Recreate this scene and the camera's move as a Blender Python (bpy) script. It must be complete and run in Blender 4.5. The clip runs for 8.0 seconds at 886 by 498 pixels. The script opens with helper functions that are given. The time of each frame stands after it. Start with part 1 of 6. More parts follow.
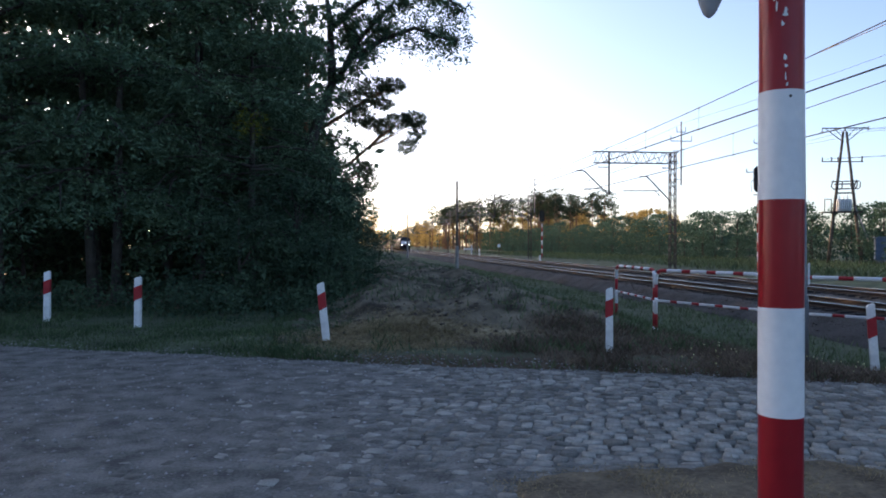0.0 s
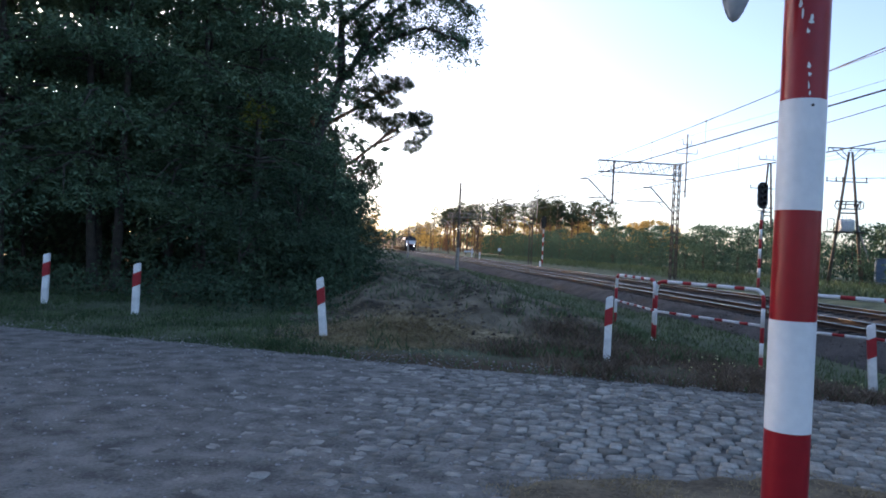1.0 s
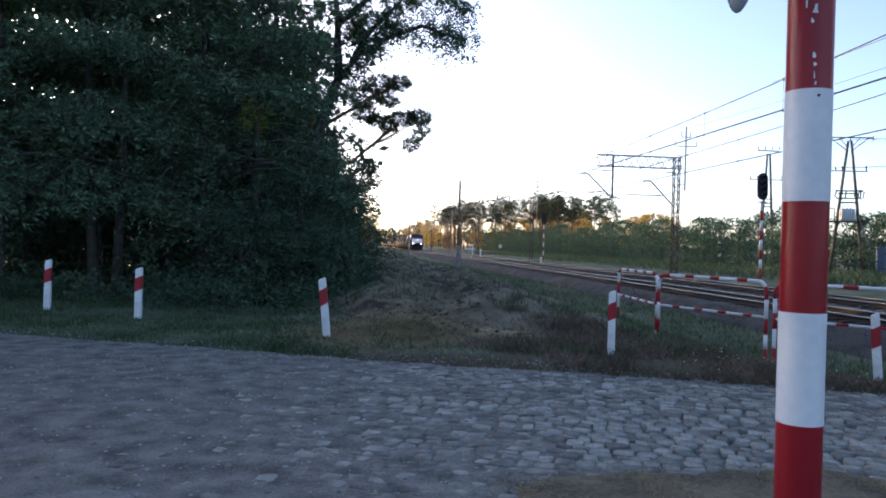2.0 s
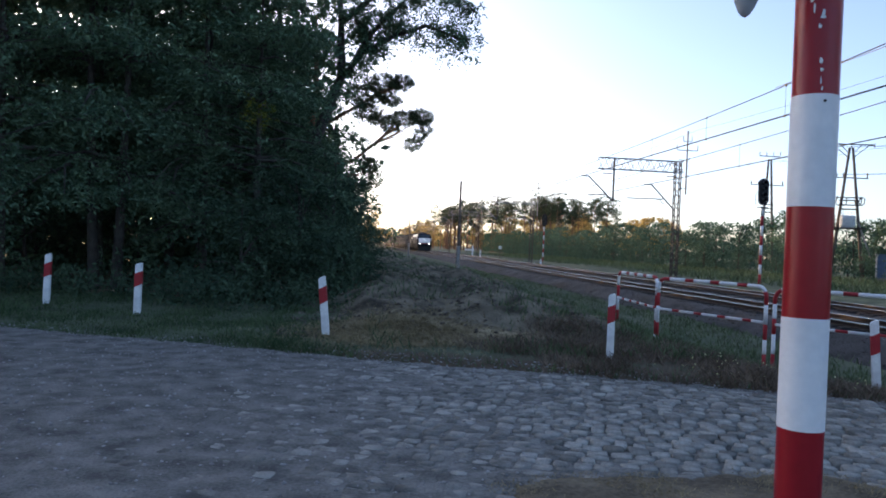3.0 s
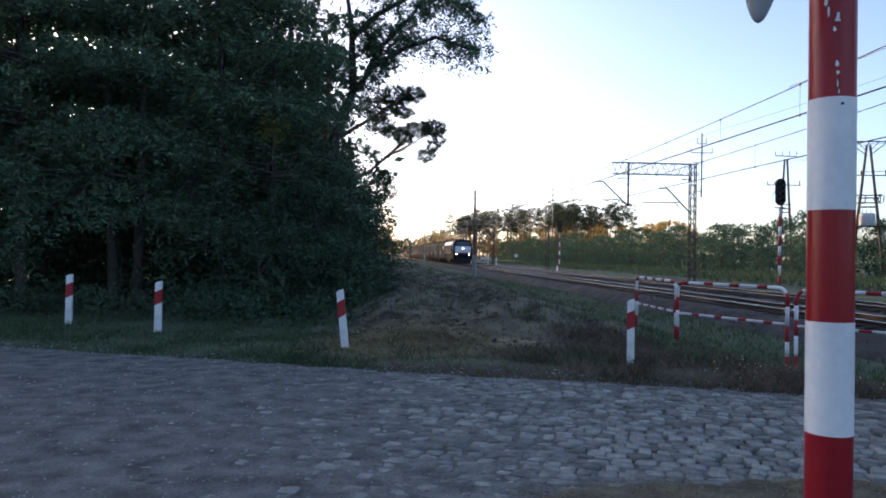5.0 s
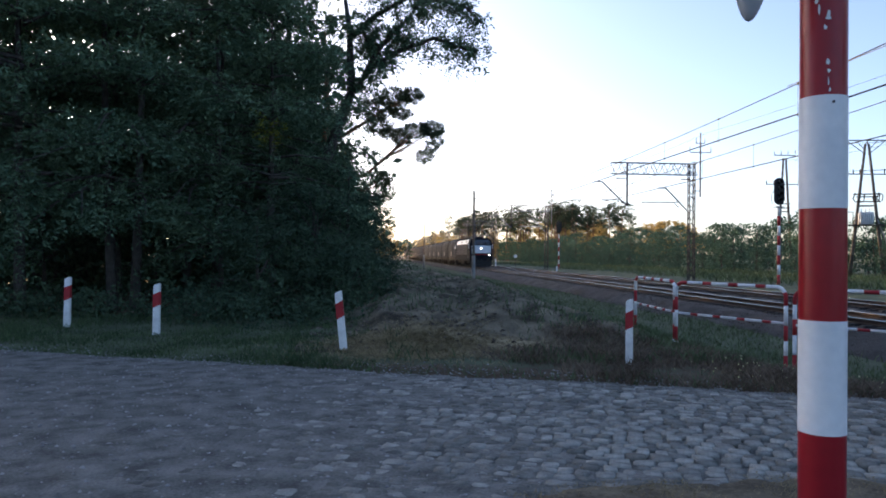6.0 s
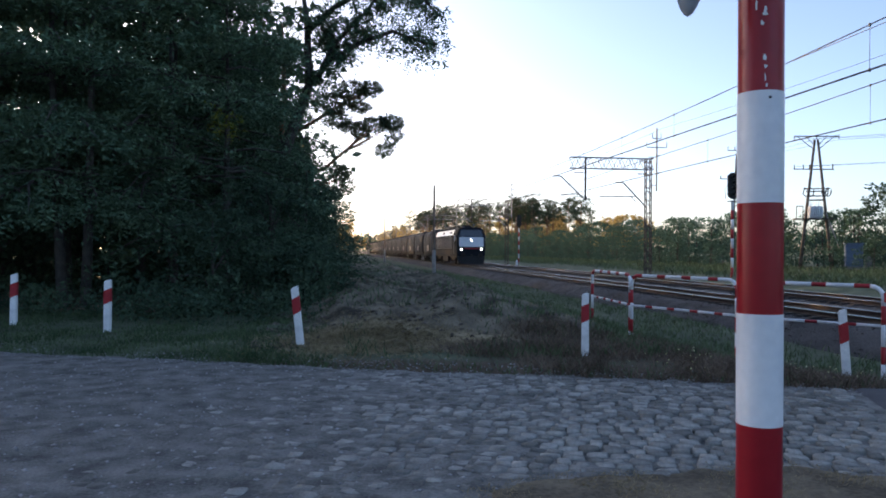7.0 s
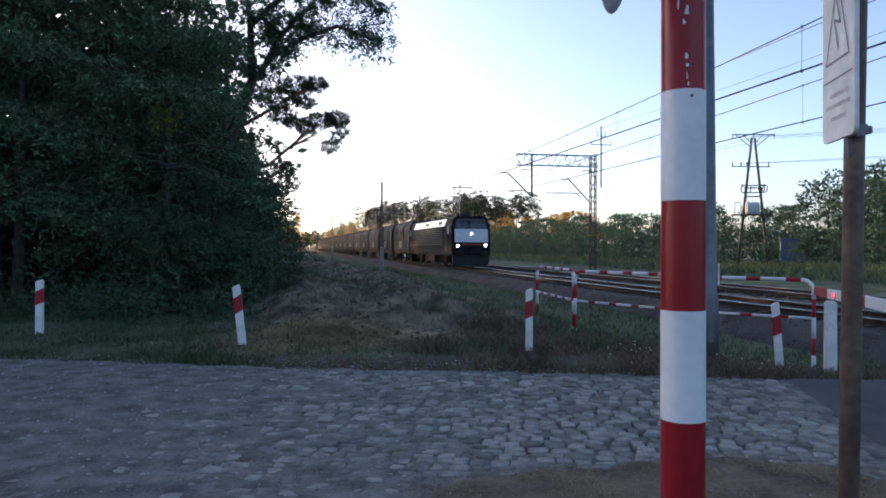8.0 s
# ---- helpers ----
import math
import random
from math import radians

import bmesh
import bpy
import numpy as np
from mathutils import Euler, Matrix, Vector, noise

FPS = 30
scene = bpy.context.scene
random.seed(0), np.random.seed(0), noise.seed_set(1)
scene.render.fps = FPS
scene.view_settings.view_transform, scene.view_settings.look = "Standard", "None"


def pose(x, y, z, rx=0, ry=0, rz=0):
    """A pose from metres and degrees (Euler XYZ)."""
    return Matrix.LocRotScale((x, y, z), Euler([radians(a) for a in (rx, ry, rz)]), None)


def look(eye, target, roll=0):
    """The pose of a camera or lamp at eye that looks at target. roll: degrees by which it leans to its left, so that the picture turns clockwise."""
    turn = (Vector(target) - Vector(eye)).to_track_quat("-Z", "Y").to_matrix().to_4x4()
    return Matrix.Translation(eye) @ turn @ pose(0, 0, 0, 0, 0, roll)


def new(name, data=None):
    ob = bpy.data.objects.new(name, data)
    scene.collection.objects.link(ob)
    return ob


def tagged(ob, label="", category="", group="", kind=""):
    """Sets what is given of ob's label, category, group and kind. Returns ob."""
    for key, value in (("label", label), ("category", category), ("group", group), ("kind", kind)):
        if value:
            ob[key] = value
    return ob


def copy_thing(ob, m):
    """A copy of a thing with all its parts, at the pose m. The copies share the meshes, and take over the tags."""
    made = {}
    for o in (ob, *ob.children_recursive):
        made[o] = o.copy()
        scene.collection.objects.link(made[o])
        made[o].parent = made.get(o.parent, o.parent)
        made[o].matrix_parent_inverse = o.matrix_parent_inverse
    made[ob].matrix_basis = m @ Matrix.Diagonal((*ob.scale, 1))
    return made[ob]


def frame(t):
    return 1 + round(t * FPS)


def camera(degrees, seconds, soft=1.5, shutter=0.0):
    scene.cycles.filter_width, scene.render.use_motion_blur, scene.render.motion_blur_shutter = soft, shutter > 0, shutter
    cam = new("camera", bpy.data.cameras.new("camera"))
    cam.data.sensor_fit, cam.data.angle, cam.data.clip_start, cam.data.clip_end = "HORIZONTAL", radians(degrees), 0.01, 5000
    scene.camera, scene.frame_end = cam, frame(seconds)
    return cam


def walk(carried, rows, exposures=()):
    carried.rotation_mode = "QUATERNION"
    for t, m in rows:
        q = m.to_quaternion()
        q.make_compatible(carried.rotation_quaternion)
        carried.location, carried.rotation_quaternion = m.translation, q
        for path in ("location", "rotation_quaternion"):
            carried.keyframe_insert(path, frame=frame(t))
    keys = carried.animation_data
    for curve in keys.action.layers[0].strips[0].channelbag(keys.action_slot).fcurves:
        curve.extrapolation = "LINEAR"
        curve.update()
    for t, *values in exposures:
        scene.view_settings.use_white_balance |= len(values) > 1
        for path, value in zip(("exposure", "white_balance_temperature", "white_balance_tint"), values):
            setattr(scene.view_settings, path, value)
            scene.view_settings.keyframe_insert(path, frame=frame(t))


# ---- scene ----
cam = camera(62.2, 8.0, soft=1.8)

EXPOSURE = 1.54
PATH = [
    (0, (0.011, 0.023, 1.605), (0.01, 2.023, 1.595), 0.0),
    (0.5, (0.003, 0.059, 1.595), (0.004, 2.059, 1.588), 3.1),
    (1, (-0.009, 0.064, 1.588), (-0.011, 2.064, 1.582), 2.7),
    (1.5, (-0.017, 0.07, 1.591), (-0.022, 2.07, 1.579), 1.2),
    (3, (-0.035, 0.077, 1.588), (-0.038, 2.077, 1.577), 2.4),
    (3.5, (-0.033, 0.075, 1.599), (-0.043, 2.075, 1.592), 2.3),
    (4, (-0.036, 0.067, 1.599), (-0.056, 2.067, 1.61), 2.1),
    (4.5, (-0.05, 0.063, 1.599), (-0.089, 2.063, 1.612), 1.2),
    (6, (-0.026, 0.07, 1.598), (-0.071, 2.069, 1.615), 0.5),
    (6.5, (0.001, 0.089, 1.601), (-0.004, 2.089, 1.613), 0.4),
    (7, (0.029, 0.099, 1.601), (0.09, 2.098, 1.603), 0.3),
    (7.5, (0.062, 0.111, 1.603), (0.193, 2.107, 1.599), 0.2),
    (8, (0.095, 0.13, 1.607), (0.295, 2.12, 1.6), -0.0),
]
walk(cam, [(t, look(eye, target, roll)) for t, eye, target, roll in PATH], [(t, EXPOSURE + e, 6600, 16) for t, e in ((0.0, 0.0), (0.5, 0.15), (1.0, 0.3), (1.5, 0.3), (3.0, 0.12), (3.5, 0.1), (4.5, 0.03), (6.5, 0.06), (8.0, 0.0))])

# ---- light ----
SUN_EL, SUN_AZ = radians(10.0), radians(-42)   # low evening sun beyond the wood, azimuth from +y towards +x
world = bpy.data.worlds.new("evening_sky")
scene.world = world
world.use_nodes = True
wn = world.node_tree
sky = wn.nodes.new("ShaderNodeTexSky")
sky.sky_type, sky.sun_disc = "NISHITA", False
sky.sun_elevation, sky.sun_rotation = SUN_EL, SUN_AZ
sky.air_density, sky.dust_density, sky.ozone_density = 0.6, 2.0, 1.6
wn.links.new(sky.outputs[0], wn.nodes["Background"].inputs[0])
wn.nodes["Background"].inputs[1].default_value = 0.15
sun = new("sun", bpy.data.lights.new("sun", "SUN"))
sun.data.energy, sun.data.angle, sun.data.color = 2.4, radians(0.6), (1.0, 0.66, 0.36)
to_sun = Vector((math.sin(SUN_AZ) * math.cos(SUN_EL), math.cos(SUN_AZ) * math.cos(SUN_EL), math.sin(SUN_EL)))
sun.matrix_world = look(to_sun * 50, (0, 0, 0))

# ---- plan: the railway is a straight line, s metres away along it, n metres to its far side ----
UX, UY = -0.1123, 0.9937
TRACK2 = 4.6


def on_track(s, n, z=0.0):
    return Vector((14.25 + UX * s + UY * n, UY * s - UX * n, z))


def track_coords(x, y):
    return (x - 14.25) * UX + y * UY, (x - 14.25) * UY - y * UX


TRACK_TURN = math.degrees(math.atan2(-UX, UY))


def road_edge(x):
    return 9.85 - 0.235 * x + 0.004 * x * x * (x < 0)


# ---- materials ----
def material(name, a, b, rough=0.8, metal=0.0, scale=8.0, fine=60.0, bump=0.2, depth=0.01, spread=0.0, per="", spec=0.3, third=None):
    """Two colours mixed by noise at two scales, with fine relief; spread varies the brightness of each object or island."""
    m = bpy.data.materials.new(name)
    m.use_nodes = True
    t = m.node_tree
    node, link = t.nodes.new, t.links.new
    p = t.nodes["Principled BSDF"]
    p.inputs["Roughness"].default_value, p.inputs["Metallic"].default_value = rough, metal
    p.inputs["Specular IOR Level"].default_value = spec
    co = node("ShaderNodeTexCoord")
    n1, n2 = node("ShaderNodeTexNoise"), node("ShaderNodeTexNoise")
    for n, s, d in ((n1, scale, 4), (n2, fine, 3)):
        n.inputs["Scale"].default_value, n.inputs["Detail"].default_value = s, d
        link(co.outputs["Object"], n.inputs["Vector"])
    add = node("ShaderNodeMath")
    add.operation = "MULTIPLY_ADD"
    link(n2.outputs[0], add.inputs[0])
    add.inputs[1].default_value = 0.5
    link(n1.outputs[0], add.inputs[2])
    ramp = node("ShaderNodeValToRGB")
    ramp.color_ramp.elements[0].position, ramp.color_ramp.elements[1].position = 0.55, 0.95
    ramp.color_ramp.elements[0].color, ramp.color_ramp.elements[1].color = (*a, 1), (*b, 1)
    if third:
        e = ramp.color_ramp.elements.new(0.75)
        e.color = (*third, 1)
    link(add.outputs[0], ramp.inputs[0])
    out = ramp.outputs[0]
    if spread:
        src = node("ShaderNodeNewGeometry").outputs["Random Per Island"] if per == "island" else node("ShaderNodeObjectInfo").outputs["Random"]
        ma = node("ShaderNodeMapRange")
        ma.inputs[3].default_value, ma.inputs[4].default_value = 1 - spread, 1 + spread
        link(src, ma.inputs[0])
        hs = node("ShaderNodeHueSaturation")
        link(ma.outputs[0], hs.inputs["Value"])
        link(out, hs.inputs["Color"])
        out = hs.outputs[0]
    link(out, p.inputs["Base Color"])
    if bump:
        bp = node("ShaderNodeBump")
        bp.inputs["Strength"].default_value, bp.inputs["Distance"].default_value = bump, depth
        link(n2.outputs[0], bp.inputs["Height"])
        link(bp.outputs[0], p.inputs["Normal"])
    return m


def glow(name, colour, strength):
    m = bpy.data.materials.new(name)
    m.use_nodes = True
    p = m.node_tree.nodes["Principled BSDF"]
    p.inputs["Base Color"].default_value = (*colour, 1)
    p.inputs["Emission Color"].default_value, p.inputs["Emission Strength"].default_value = (*colour, 1), strength
    return m


def leafy(name, a, b, spread=0.4, thin=0.25, scale=0.5):
    m = material(name, a, b, 0.75, scale=scale, fine=4.0, bump=0, spread=spread, per="island", spec=0.12)
    t = m.node_tree
    p, out = t.nodes["Principled BSDF"], t.nodes["Material Output"]
    tr, mix = t.nodes.new("ShaderNodeBsdfTranslucent"), t.nodes.new("ShaderNodeMixShader")
    t.links.new(p.inputs["Base Color"].links[0].from_socket, tr.inputs["Color"])
    mix.inputs[0].default_value = thin
    t.links.new(p.outputs[0], mix.inputs[1])
    t.links.new(tr.outputs[0], mix.inputs[2])
    t.links.new(mix.outputs[0], out.inputs["Surface"])
    return m


def ground_material():
    """Grass, bare soil, pale dry grass and brown weeds, mixed by the masks stored on the sheet and broken up by noise."""
    m = material("ground_soil_and_grass", (0.072, 0.088, 0.056), (0.142, 0.162, 0.1), 0.95, scale=1.3, fine=22, bump=0.9, depth=0.05, spec=0.1)
    t = m.node_tree
    node, link = t.nodes.new, t.links.new
    p = t.nodes["Principled BSDF"]
    base = p.inputs["Base Color"].links[0].from_socket
    att = node("ShaderNodeVertexColor")
    att.layer_name = "cover"
    sep = node("ShaderNodeSeparateColor")
    link(att.outputs[0], sep.inputs[0])
    co = node("ShaderNodeTexCoord")
    for k, (ca, cb, sc) in enumerate((((0.055, 0.047, 0.034), (0.265, 0.222, 0.156), 2.0), ((0.28, 0.22, 0.13), (0.44, 0.355, 0.22), 7.0), ((0.085, 0.058, 0.04), (0.13, 0.1, 0.07), 5.0))):
        nz = node("ShaderNodeTexNoise")
        nz.inputs["Scale"].default_value, nz.inputs["Detail"].default_value = sc, 8
        link(co.outputs["Object"], nz.inputs["Vector"])
        rp = node("ShaderNodeValToRGB")
        rp.color_ramp.elements[0].position, rp.color_ramp.elements[1].position = 0.35, 0.65
        rp.color_ramp.elements[0].color, rp.color_ramp.elements[1].color = (*ca, 1), (*cb, 1)
        link(nz.outputs[0], rp.inputs[0])
        ed = node("ShaderNodeMath")
        ed.operation = "ADD"
        link(sep.outputs[k], ed.inputs[0])
        link(nz.outputs[0], ed.inputs[1])
        sh = node("ShaderNodeMapRange")
        sh.inputs[1].default_value, sh.inputs[2].default_value = 0.75, 1.15
        link(ed.outputs[0], sh.inputs[0])
        mx = node("ShaderNodeMix")
        mx.data_type = "RGBA"
        link(sh.outputs[0], mx.inputs[0])
        link(base, mx.inputs[6])
        link(rp.outputs[0], mx.inputs[7])
        base = mx.outputs[2]
    link(base, p.inputs["Base Color"])
    return m


M_GROUND = ground_material()
M_DIRT = material("packed_grit_road", (0.088, 0.086, 0.077), (0.25, 0.242, 0.218), 0.9, scale=3.2, fine=38, bump=1.0, depth=0.03, spec=0.2)
M_COBBLE = material("worn_granite_cobble", (0.125, 0.12, 0.105), (0.3, 0.29, 0.255), 0.8, scale=6, fine=70, bump=0.3, depth=0.005, spread=0.42, per="island", spec=0.2)
M_COBBLE1 = material("worn_granite_sett", (0.125, 0.12, 0.105), (0.3, 0.29, 0.255), 0.8, scale=6, fine=70, bump=0.3, depth=0.005, spread=0.42, spec=0.2)
M_ASPHALT = material("old_asphalt", (0.05, 0.052, 0.056), (0.085, 0.086, 0.09), 0.85, scale=2, fine=120, bump=0.4, depth=0.004)
M_BALLAST = material("ballast_stone", (0.042, 0.041, 0.039), (0.098, 0.094, 0.09), 0.9, scale=1.2, fine=18, bump=1.0, depth=0.06, spec=0.15)
M_STONE = material("ballast_stones_loose", (0.045, 0.04, 0.037), (0.1, 0.09, 0.085), 0.9, scale=5, fine=30, bump=0.3, spread=0.4, per="island")
M_PEBBLE = material("pale_grit_stone", (0.18, 0.175, 0.17), (0.34, 0.33, 0.32), 0.8, scale=5, fine=30, bump=0.2, spread=0.4, per="island")
M_SOIL = material("dug_soil_lumps", (0.06, 0.05, 0.042), (0.19, 0.155, 0.125), 0.95, scale=5, fine=30, bump=0.4, spread=0.45, per="island", spec=0.1)
M_EARTH = material("bare_brown_earth", (0.085, 0.07, 0.05), (0.23, 0.185, 0.125), 0.95, scale=2.2, fine=26, bump=0.9, depth=0.02, spec=0.1)
M_RAIL = material("worn_steel_railhead", (0.5, 0.5, 0.5), (0.66, 0.66, 0.66), 0.22, 1.0, scale=2, fine=30, bump=0.05)
M_RAILWEB = material("rusty_rail_web", (0.028, 0.02, 0.017), (0.055, 0.038, 0.03), 0.85, 0.2, scale=6, fine=40)
M_SLEEPER = material("weathered_concrete_sleeper", (0.024, 0.023, 0.022), (0.05, 0.047, 0.045), 0.9, scale=3, fine=40, spread=0.2)
M_WHITE = material("white_paint", (0.66, 0.67, 0.68), (0.8, 0.8, 0.8), 0.45, scale=3, fine=35, bump=0.08, depth=0.003, spec=0.45)
M_WHITEDIRTY = material("chipped_white_limewash", (0.62, 0.62, 0.61), (0.84, 0.84, 0.82), 0.7, scale=5, fine=28, bump=0.25, depth=0.006)
M_RED = material("red_paint", (0.26, 0.007, 0.014), (0.33, 0.011, 0.019), 0.3, scale=3, fine=30, bump=0.06, depth=0.003, spec=0.35)
M_REDMATT = material("faded_red_paint", (0.29, 0.018, 0.024), (0.4, 0.03, 0.036), 0.6, scale=6, fine=40, bump=0.15, depth=0.004)
M_GALV = material("dull_galvanised_steel", (0.13, 0.137, 0.145), (0.19, 0.197, 0.205), 0.55, 0.55, scale=4, fine=30, bump=0.05)
M_DARKSTEEL = material("dark_lattice_steel", (0.045, 0.04, 0.038), (0.085, 0.075, 0.07), 0.7, 0.4, scale=5, fine=40, bump=0.1)
M_GREYSTEEL = material("grey_painted_steel", (0.16, 0.165, 0.17), (0.24, 0.245, 0.25), 0.6, 0.3, scale=5, fine=40, bump=0.05)
M_CONCRETE = material("weathered_concrete", (0.2, 0.19, 0.175), (0.33, 0.315, 0.3), 0.9, scale=2.5, fine=30, bump=0.2, depth=0.008)
M_WOODPOLE = material("weathered_timber", (0.085, 0.07, 0.058), (0.17, 0.145, 0.12), 0.9, scale=3, fine=30, bump=0.3)
M_RUSTPOST = material("rusted_brown_pipe", (0.085, 0.057, 0.045), (0.2, 0.135, 0.1), 0.65, 0.3, scale=5, fine=40, bump=0.2, depth=0.003)
M_SIGN = material("stained_white_enamel", (0.66, 0.64, 0.59), (0.82, 0.815, 0.8), 0.4, scale=9, fine=30, bump=0.03, spec=0.45)
M_INK = material("faded_black_print", (0.17, 0.17, 0.17), (0.3, 0.3, 0.3), 0.6, scale=20, fine=60, bump=0)
M_INKPALE = material("faint_grey_print", (0.5, 0.48, 0.45), (0.64, 0.62, 0.59), 0.6, scale=20, fine=60, bump=0)
M_BLACK = material("matt_black_paint", (0.012, 0.012, 0.013), (0.025, 0.025, 0.027), 0.55, scale=4, fine=30, bump=0.05)
M_BARK = material("ridged_dark_bark", (0.032, 0.028, 0.025), (0.085, 0.074, 0.064), 0.95, scale=4, fine=25, bump=0.9, depth=0.04)
M_PINEBARK = material("orange_pine_bark", (0.11, 0.065, 0.04), (0.28, 0.15, 0.085), 0.95, scale=3, fine=20, bump=0.6, depth=0.04)
M_LOCUST = leafy("locust_leaves", (0.055, 0.105, 0.064), (0.115, 0.175, 0.098), 0.25, 0.1)
M_YELLOWED = leafy("turning_locust_leaves", (0.09, 0.12, 0.02), (0.17, 0.17, 0.03), 0.35, 0.3)
M_SHRUB = leafy("shrub_leaves", (0.035, 0.066, 0.042), (0.068, 0.108, 0.06), 0.3, 0.2)
M_HEDGE = leafy("thicket_leaves", (0.042, 0.09, 0.065), (0.078, 0.134, 0.09), 0.3, 0.3)
M_NEEDLE = leafy("pine_needles", (0.036, 0.056, 0.034), (0.08, 0.1, 0.048), 0.4, 0.12)
M_YOUNG = leafy("young_locust_leaves", (0.028, 0.058, 0.04), (0.055, 0.093, 0.056), 0.3, 0.15)
# leaf colour carries the gold of low sunlight on the far trees
M_SUNGOLD = leafy("sun_gold_leaves", (0.25, 0.185, 0.065), (0.44, 0.31, 0.105), 0.35, 0.4)
M_GRASS = leafy("verge_grass", (0.062, 0.095, 0.046), (0.135, 0.175, 0.09), 0.4, 0.25, 1.5)
M_LUSH = leafy("lush_verge_grass", (0.04, 0.074, 0.032), (0.092, 0.135, 0.064), 0.4, 0.25, 1.5)
M_DRY = leafy("dry_grass", (0.2, 0.155, 0.085), (0.36, 0.29, 0.17), 0.35, 0.2, 1.5)
M_WEED = leafy("brown_weeds", (0.105, 0.08, 0.058), (0.2, 0.15, 0.108), 0.4, 0.2, 1.5)
M_FLOWER = leafy("pale_yellow_flowers", (0.5, 0.48, 0.2), (0.7, 0.68, 0.4), 0.2, 0.3)
M_LOCO = material("gloss_black_loco_paint", (0.01, 0.011, 0.014), (0.02, 0.021, 0.026), 0.75, scale=1, fine=12, bump=0.02, spec=0.08)
# pale colour stands for the sky reflected in the loco's roof slope
M_ROOFSHEEN = material("roof_sky_sheen", (0.5, 0.51, 0.52), (0.66, 0.67, 0.68), 0.4, 0.1, scale=1, fine=14, bump=0.03)
M_LOCOFRONT = material("light_grey_cab_panel", (0.6, 0.61, 0.62), (0.72, 0.72, 0.72), 0.4, scale=3, fine=20, bump=0.02)
M_GLASS = material("dark_cab_glass", (0.012, 0.014, 0.018), (0.02, 0.022, 0.026), 0.06, scale=1, fine=5, bump=0, spec=0.6)
M_LOUVRE = material("dull_side_louvre", (0.13, 0.135, 0.15), (0.19, 0.195, 0.21), 0.6, 0.0, scale=2, fine=20, bump=0.05, spec=0.15)
M_HOOD = material("dusty_wagon_hood", (0.026, 0.029, 0.034), (0.052, 0.056, 0.063), 0.7, 0.0, scale=0.8, fine=9, bump=0.08, spread=0.25, spec=0.12)
M_HOODPALE = material("faded_hood_panel", (0.16, 0.155, 0.155), (0.24, 0.23, 0.23), 0.6, scale=1, fine=9, bump=0.05)
M_UNDER = material("brake_dust_underframe", (0.022, 0.018, 0.016), (0.045, 0.036, 0.03), 0.85, 0.2, scale=3, fine=20)
M_BLUEBOX = material("blue_grey_cabinet_paint", (0.1, 0.15, 0.22), (0.16, 0.21, 0.29), 0.55, scale=3, fine=20, bump=0.04)
M_LAMP = glow("headlamp_glow", (1.0, 0.98, 0.92), 8)
M_REDLAMP = glow("red_lamp_glow", (1.0, 0.03, 0.03), 2.2)
M_BELL = material("dull_grey_enamel", (0.3, 0.31, 0.33), (0.4, 0.41, 0.42), 0.55, scale=5, fine=30, bump=0.03)
M_WIRE = material("oxidised_copper_wire", (0.05, 0.05, 0.05), (0.09, 0.085, 0.08), 0.6, 0.5, scale=3, fine=20, bump=0)
M_INSUL = material("brown_porcelain", (0.09, 0.06, 0.05), (0.14, 0.1, 0.085), 0.25, scale=6, fine=20, bump=0)


# ---- builders ----
def thing(name, label, category, m=None, group="", kind=""):
    ob = new(name)
    if m is not None:
        ob.matrix_basis = m
    return tagged(ob, label, category, group, kind)


def link_mesh(name, me, mat, parent=None, label=""):
    me.materials.append(mat)
    ob = new(name, me)
    ob.parent = parent
    if label:
        ob["label"] = label
    return ob


def part(name, bm, mat, parent=None, label="", smooth=False):
    me = bpy.data.meshes.new(name)
    bm.normal_update()
    bm.to_mesh(me)
    bm.free()
    if smooth:
        me.shade_smooth()
    return link_mesh(name, me, mat, parent, label)


def np_mesh(name, verts, faces):
    """verts (k, 3), faces (m, 3) or (m, 4) as arrays."""
    verts, faces = np.asarray(verts, np.float32), np.asarray(faces, np.int32)
    me = bpy.data.meshes.new(name)
    me.vertices.add(len(verts))
    me.vertices.foreach_set("co", verts.ravel())
    k = faces.shape[1]
    me.loops.add(faces.size)
    me.loops.foreach_set("vertex_index", faces.ravel())
    me.polygons.add(len(faces))
    me.polygons.foreach_set("loop_start", np.arange(0, faces.size, k, dtype=np.int32))
    me.update(calc_edges=True)
    return me


def box(bm, c, size, m=None, bevel=0.0, taper=1.0):
    """A box about c; taper scales its top."""
    made = bmesh.ops.create_cube(bm, size=1.0)["verts"]
    for v in made:
        k = taper if v.co.z > 0 else 1.0
        v.co = Vector((v.co.x * size[0] * k, v.co.y * size[1] * k, v.co.z * size[2]))
    if bevel:
        edges = list({e for v in made for e in v.link_edges})
        made = list({v for f in bmesh.ops.bevel(bm, geom=edges, offset=bevel, segments=2, affect="EDGES")["faces"] for v in f.verts} | {v for v in made if v.is_valid})
    for v in made:
        v.co = (m @ v.co if m else v.co) + Vector(c)
    return bm


